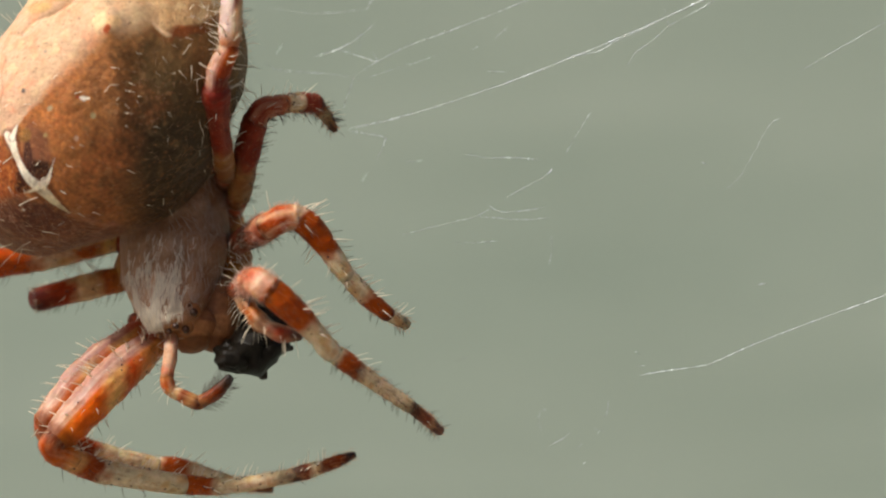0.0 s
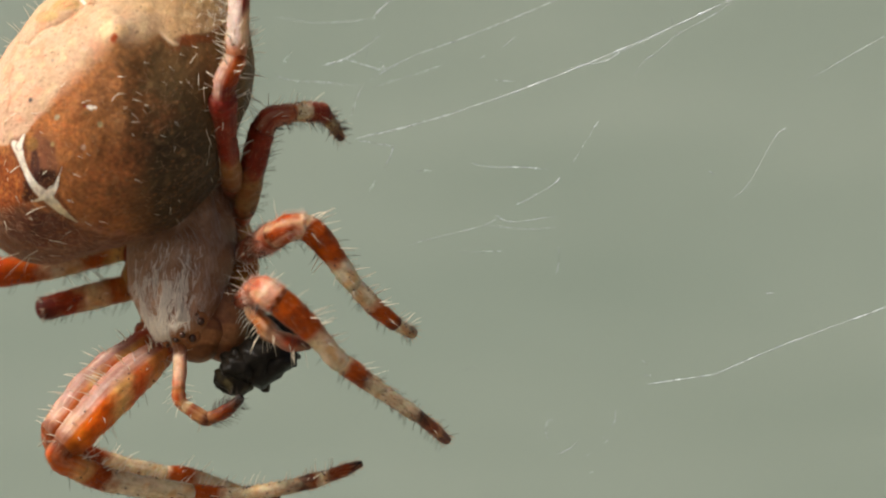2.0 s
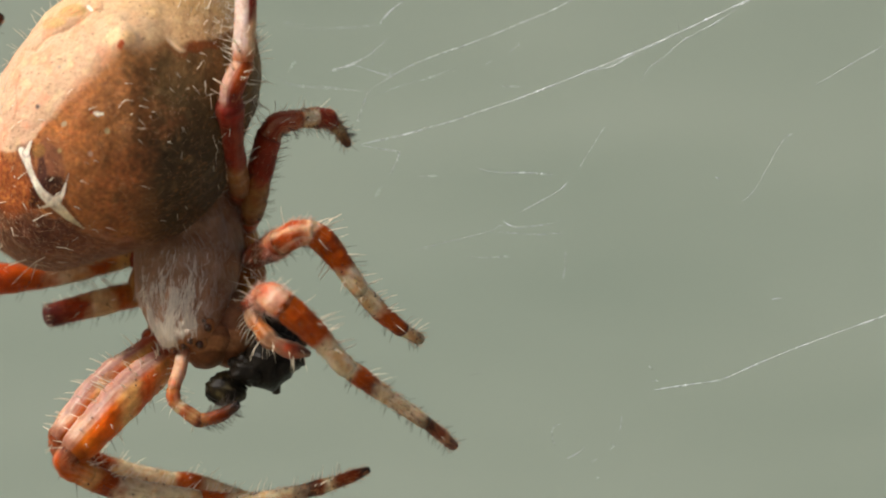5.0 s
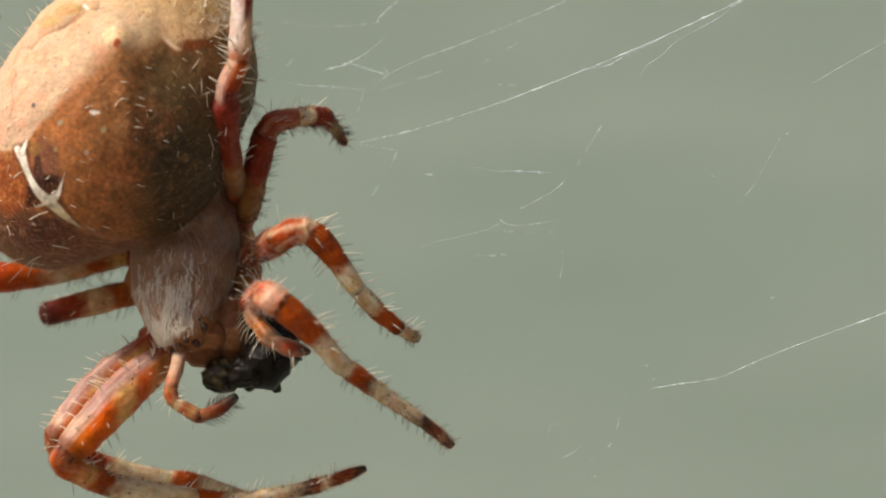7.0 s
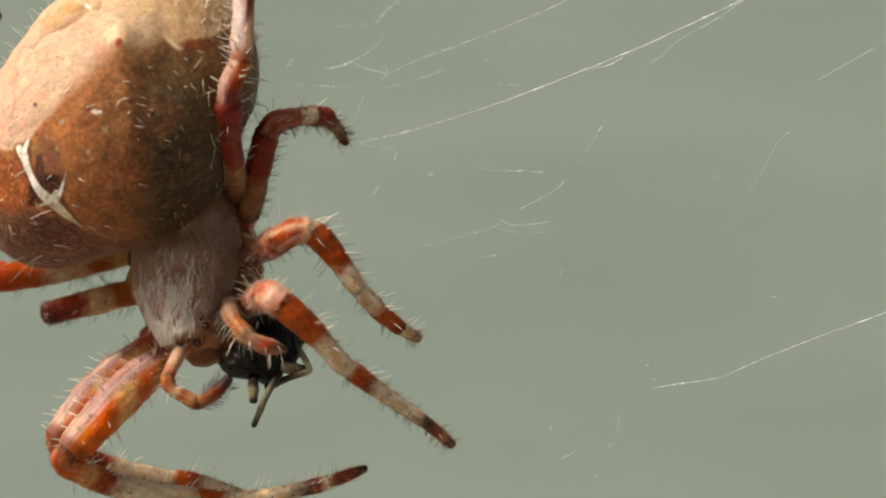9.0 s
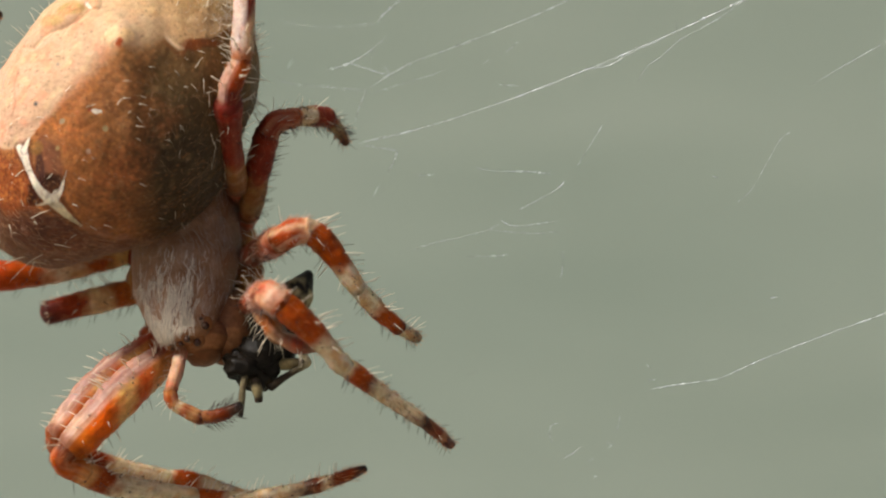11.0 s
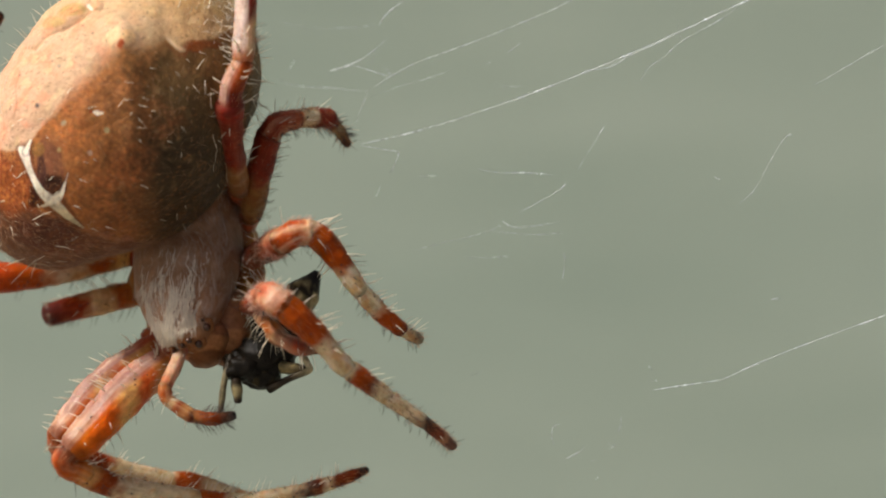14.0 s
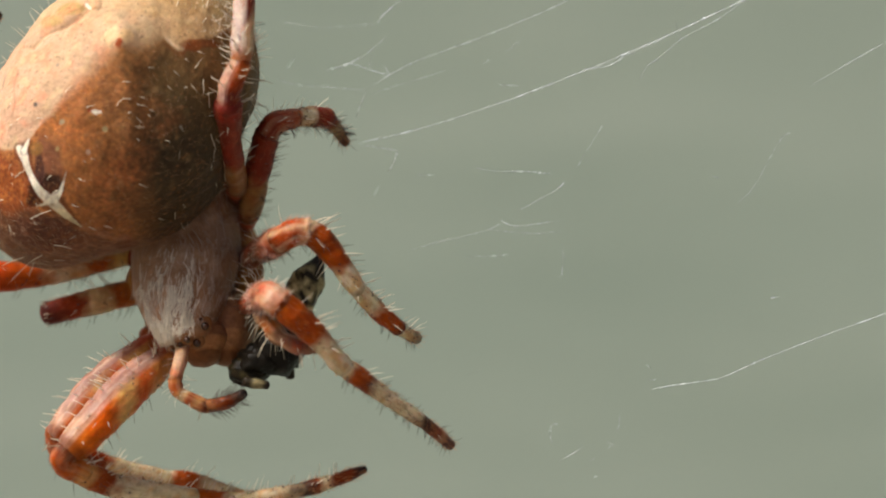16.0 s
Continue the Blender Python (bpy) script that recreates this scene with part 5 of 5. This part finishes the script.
PALP_UPPER_ROWS = [
    (0, -10.06, -5.39, 9.2),
    (0.9, -10.06, -5.39, 9.2),
    (1, -10.10, -5.33, 10.3),
    (1.5, -9.81, -5.49, 2.0),
    (1.8, -9.87, -5.59, 3.7),
    (2.1, -9.88, -5.49, 3.9),
    (2.5, -10.00, -5.41, 7.2),
    (3, -9.77, -5.47, 0.8),
    (3.5, -9.74, -5.49, 0.0),
    (4, -10.36, -5.39, 17.5),
    (4.2, -10.37, -5.33, 18.3),
    (6.3, -10.29, -5.27, 16.3),
    (6.5, -10.12, -5.31, 11.1),
    (7, -10.32, -5.28, 17.3),
    (7.3, -10.69, -4.99, 31.1),
    (7.7, -10.68, -5.05, 30.0),
    (8.1, -10.57, -5.05, 26.7),
    (8.3, -10.95, -4.71, 43.3),
    (8.5, -10.92, -4.61, 44.8),
    (9, -10.48, -4.82, 26.8),
    (9.2, -10.41, -5.00, 22.2),
    (11.3, -10.36, -5.43, 17.4),
    (11.5, -10.44, -5.34, 20.1),
    (12, -10.69, -5.12, 29.4),
    (12.5, -10.61, -5.20, 26.2),
    (13, -10.82, -5.07, 33.5),
    (13.3, -10.69, -5.20, 28.2),
    (13.5, -11.20, -4.04, 68.7),
    (14, -10.63, -5.17, 27.0),
    (14.5, -10.42, -5.44, 18.9),
    (15, -11.23, -4.10, 67.1),
    (15.3, -11.09, -4.13, 63.2),
    (15.6, -10.23, -5.21, 14.9),
    (16, -10.17, -4.96, 14.4),
]
PALP_TIP_ROWS = [
    (0, -3.0),
    (0.9, -3.0),
    (1, -3.0),
    (1.5, -5.6),
    (1.8, 8.9),
    (2.1, -11.5),
    (2.5, -17.9),
    (3, -1.1),
    (3.5, 0.0),
    (4, 0.7),
    (4.2, -1.7),
    (6.3, 9.8),
    (6.5, -1.8),
    (7, 2.1),
    (7.3, 24.0),
    (7.7, 16.2),
    (8.1, 7.2),
    (8.3, 18.6),
    (8.5, 1.2),
    (9, -6.0),
    (9.2, -12.2),
    (11.3, 23.8),
    (11.5, 26.8),
    (12, 23.1),
    (12.5, 18.3),
    (13, 24.7),
    (13.3, 25.1),
    (13.5, 34.6),
    (14, 27.0),
    (14.5, 19.2),
    (15, 47.2),
    (15.3, 32.5),
    (15.6, 1.2),
    (16, 14.9),
]
PALP_TWO_ROWS = [
    (0, 0.83, 0.05, 0.0),
    (0.9, 0.83, 0.05, 0.0),
    (2.5, 0.93, 0.04, 0.0),
    (2.8, 0.88, 0.05, 0.0),
    (3, -0.02, 0.00, 0.0),
    (3.5, 0.15, 0.00, 0.0),
    (4.2, 0.33, 0.00, 0.0),
    (6.3, 1.00, 0.05, 0.0),
    (6.5, 0.97, 0.04, 0.0),
    (6.9, 0.77, 0.03, 0.0),
    (7.1, 0.70, 0.02, 0.0),
    (7.4, -0.08, 0.10, 0.0),
    (8, 0.00, 0.00, 0.0),
    (8.5, -0.08, 0.05, 0.0),
    (9.2, -0.18, 0.09, 0.0),
    (11.3, 1.10, 0.13, 0.0),
    (12.5, 1.12, 0.13, 0.0),
    (13.2, 1.08, 0.12, 0.0),
    (14, 0.99, 0.11, 0.0),
    (15, 1.03, 0.11, 0.0),
    (16, 1.05, 0.11, 0.0),
]
PREY_ROWS = [
    (0, -7.01, -4.33, 0.0),
    (0.9, -7.01, -4.33, 0.0),
    (1, -7.06, -4.26, 0.0),
    (1.5, -6.99, -4.25, 0.0),
    (1.8, -7.03, -4.40, 6.0),
    (2.4, -7.04, -4.39, 10.0),
    (3.5, -7.03, -4.30, 6.0),
    (4.2, -6.97, -4.31, 4.0),
    (6.3, -6.98, -4.26, 0.0),
    (6.5, -7.00, -4.30, -6.0),
    (7.1, -6.97, -4.37, -4.0),
    (7.5, -7.03, -4.34, 0.0),
    (7.7, -7.11, -4.31, 0.0),
    (7.9, -7.24, -4.23, 4.0),
    (8.1, -7.12, -4.21, 6.0),
    (8.5, -6.89, -4.22, 8.0),
    (9, -7.01, -4.08, 10.0),
    (9.2, -7.01, -4.03, 8.0),
    (11.3, -7.14, -4.13, 0.0),
    (11.5, -7.18, -4.13, 0.0),
    (12, -7.28, -4.03, 0.0),
    (12.5, -7.21, -4.13, 0.0),
    (13, -7.25, -4.17, 3.0),
    (13.3, -7.23, -4.18, 3.0),
    (13.5, -7.18, -4.20, 6.0),
    (14, -7.17, -4.14, 2.0),
    (14.5, -7.00, -4.00, 0.0),
    (15, -6.81, -3.83, -6.0),
    (15.3, -6.81, -3.77, -6.0),
    (15.6, -6.61, -3.79, -6.0),
    (16, -6.52, -3.84, -6.0),
]
PREY_A_ROWS = [
    (0, -0.20, -0.30, -100.2, 1.2),
    (0.9, -0.20, -0.30, -100.2, 1.2),
    (1, -0.20, -0.30, -100.2, 1.2),
    (1.5, -0.20, -0.35, -100.2, 1.2),
    (1.8, -0.13, -0.25, -106.2, 1.2),
    (2.4, -0.20, -0.21, -110.2, 1.2),
    (3.5, -0.28, -0.27, -106.2, 1.2),
    (4.2, -0.40, -0.20, -104.2, 1.2),
    (6.3, -0.46, -0.17, -100.2, 1.2),
    (6.5, -0.45, -0.08, -94.2, 1.2),
    (7.1, -0.36, -0.11, -96.2, 1.2),
    (7.5, -0.30, -0.13, -100.2, 1.2),
    (7.7, 0.30, -0.22, -60.8, 0),
    (7.9, 0.80, -0.53, 45.2, 0),
    (8.1, 0.73, -0.71, 32.1, 0),
    (8.5, 0.53, -0.67, 34.0, 0),
    (9, 0.66, -0.87, 13.3, 0),
    (9.2, 0.53, -0.80, 3.3, 0),
    (11.3, -0.61, -0.35, 5.9, 0),
    (11.5, -0.72, -0.35, 5.5, 0),
    (12, -0.91, -0.39, 11.6, 0),
    (12.5, -1.04, -0.13, 12.4, 0),
    (13, -0.92, -0.35, 16.9, 0),
    (13.3, -0.98, -0.31, 4.1, 0),
    (13.5, -1.17, -0.32, 39.0, 0),
    (14, -1.16, -0.30, 5.8, 0),
    (14.5, -1.30, -0.43, 1.5, 0),
    (15, -1.54, -0.49, 53.0, 0),
    (15.3, -1.51, -0.50, 53.1, 0),
    (15.6, -0.96, -0.44, -80.2, 1.2),
    (16, -1.01, -0.44, -81.8, 1.2),
]
PREY_B_ROWS = [
    (0, -70.0, 1.2),
    (0.9, -70.0, 1.2),
    (1, -70.0, 1.2),
    (1.5, -70.0, 1.2),
    (1.8, -70.0, 1.2),
    (2.4, -70.0, 1.2),
    (3.5, -70.0, 1.2),
    (4.2, -70.0, 1.2),
    (6.3, -70.0, 1.2),
    (6.5, -75.0, 1.2),
    (7.1, -75.0, 1.2),
    (7.5, -70.0, 1.2),
    (7.7, -60.0, 0),
    (7.9, -22.0, 0),
    (8.1, -16.0, 0),
    (8.5, -14.0, 0),
    (9, -14.0, 0),
    (9.2, -14.0, 0),
    (11.3, -15.0, 0),
    (11.5, -12.0, 0),
    (12, -4.0, 0),
    (12.5, 0.0, 0),
    (13, 0.0, 0),
    (13.3, 0.0, 0),
    (13.5, -4.0, 0),
    (14, -10.0, 0),
    (14.5, -14.0, 0),
    (15, -30.0, 0),
    (15.3, -40.0, 0),
    (15.6, -55.0, 1.2),
    (16, -65.0, 1.2),
]
PREY_C_ROWS = [
    (0, 0.20, -0.69, -120.0, 1.2),
    (0.9, 0.20, -0.69, -120.0, 1.2),
    (1, 0.22, -0.74, -120.0, 1.2),
    (1.5, 0.11, -0.74, -120.0, 1.2),
    (1.8, 0.22, -0.61, -116.0, 1.2),
    (2.4, 0.16, -0.54, -120.0, 1.2),
    (3.5, 0.07, -0.63, -116.0, 1.2),
    (4.2, -0.07, -0.57, -114.0, 1.2),
    (6.3, -0.15, -0.56, -110.0, 1.2),
    (6.5, -0.18, -0.50, -104.0, 1.2),
    (7.1, -0.08, -0.52, -106.0, 1.2),
    (7.5, 0.00, -0.52, -100.0, 1.2),
    (7.7, 0.09, -0.56, -70.0, 0),
    (7.9, 0.05, -0.65, -34.0, 0),
    (8.1, -0.04, -0.70, -16.0, 0),
    (8.5, -0.13, -0.81, -8.0, 0),
    (9, -0.08, -0.90, -10.0, 0),
    (9.2, -0.11, -0.94, -8.0, 0),
    (11.3, -0.07, -0.78, -10.0, 0),
    (11.5, -0.02, -0.78, -10.0, 0),
    (12, -0.15, -0.74, 0.0, 0),
    (12.5, -0.20, -0.67, 5.0, 0),
    (13, -0.25, -0.71, 5.0, 0),
    (13.3, -0.38, -0.65, 5.0, 0),
    (13.5, -0.58, -0.48, 9.0, 0),
    (14, -0.78, -0.77, -7.0, 0),
    (14.5, -0.85, -0.95, -5.0, 0),
    (15, -0.99, -1.07, -39.0, 0),
    (15.3, -0.99, -1.12, -49.0, 0),
    (15.6, -1.16, -1.10, -64.0, 0),
    (16, -1.16, -1.06, -74.0, 0),
]
PREY_HEAD_ROWS = [
    (0, -0.37, -0.30),
    (0.9, -0.37, -0.30),
    (1, -0.37, -0.35),
    (1.5, -0.50, -0.35),
    (1.8, -0.55, -0.62),
    (2.4, -1.04, -0.98),
    (3.5, -1.00, -0.89),
    (4.2, -1.38, -1.14),
    (6.3, -1.45, -0.50),
    (6.5, -1.56, -0.32),
    (7.1, -1.51, -0.37),
    (7.5, -1.43, -0.43),
    (7.7, -1.32, -0.35),
    (7.9, -0.75, -0.20),
    (8.1, -0.73, -0.27),
    (8.5, -0.78, -0.35),
    (9, -0.73, -0.35),
    (9.2, -0.74, -0.37),
    (11.3, 0.00, -0.67),
    (11.5, 0.04, -0.67),
    (12, 0.22, -1.00),
    (12.5, 0.39, -1.04),
    (13, 0.42, -0.93),
    (13.3, 0.42, -0.93),
    (13.5, 0.64, -0.89),
    (14, 0.08, -0.52),
    (14.5, -0.09, -0.69),
    (15, -0.53, -0.86),
    (15.3, -0.57, -0.86),
    (15.6, -0.78, -0.79),
    (16, -1.03, -0.66),
]
PREY_TAIL_ROWS = [
    (0, 75.0),
    (4.2, 75.0),
    (6.3, 75.0),
    (9.2, 70.0),
    (11.3, 8.0),
    (12, 0.0),
    (13.5, 0.0),
    (14.5, 0.0),
    (15, 25.0),
    (15.5, 15.0),
    (16, 4.0),
]
PREY_TRUNK_ROWS = [(0, 0.0), (7.5, 0.0), (8.1, 30.0), (9.2, 40.0), (11.3, 50.0), (14.2, 50.0), (15.2, 25.0), (16, 10.0)]


def motions():
    sx, sy, sz = SPIDER_AT
    walk(SPIDER, [(t, pose((sx + a) * MM, sy * MM, (sz + b) * MM, 0, r, 0)) for t, a, b, r in SPIDER_ROWS])
    o = ORIGIN[PALP]
    walk(PALP, [(t, pose((x - sx) * MM, (o[1] - sy) * MM, (z - sz) * MM, 0, r, 0)) for t, x, z, r in PALP_ROWS])
    o = ORIGIN[PALP_UPPER]
    walk(PALP_UPPER, [(t, pose((x - sx) * MM, (o[1] - sy) * MM, (z - sz) * MM, 0, r, 0)) for t, x, z, r in PALP_UPPER_ROWS])
    for ob in (PALP_TIP, PALP_HAIR):
        walk(ob, [(t, pose(0, 0, 0, 0, r, 0)) for t, r in PALP_TIP_ROWS])
    o = ORIGIN[PALP_TWO]
    walk(PALP_TWO, [(t, pose((o[0] + a - sx) * MM, (o[1] - sy) * MM, (o[2] + b - sz) * MM, 0, r, 0)) for t, a, b, r in PALP_TWO_ROWS])
    c = ORIGIN[PREY]
    walk(PREY, [(t, pose(x * MM, c[1] * MM, z * MM, 0, r, 0)) for t, x, z, r in PREY_ROWS])
    for ob, rows in ((PREY_A, PREY_A_ROWS), (PREY_C, PREY_C_ROWS)):
        dy = ORIGIN[ob][1] - c[1]
        walk(ob, [(t, pose(x * MM, (dy + away) * MM, z * MM, 0, r, 0)) for t, x, z, r, away in rows])
    d = (ORIGIN[PREY_B] - c) * MM
    for ob in (PREY_B, PREY_D):
        walk(ob, [(t, pose(d[0], d[1] + away * MM, d[2], 0, r, 0)) for t, r, away in PREY_B_ROWS])
    walk(PREY_TRUNK, [(t, pose(0, 0, 0, 0, 0, turn)) for t, turn in PREY_TRUNK_ROWS])
    dy = (ORIGIN[PREY_HEAD] - c)[1] * MM
    walk(PREY_HEAD, [(t, pose(x * MM, dy, z * MM, 0, 0, 0)) for t, x, z in PREY_HEAD_ROWS])
    d = (ORIGIN[PREY_TAIL] - c) * MM
    walk(PREY_TAIL, [(t, pose(d[0], d[1], d[2], -r, 0, 0.7 * r)) for t, r in PREY_TAIL_ROWS])


motions()
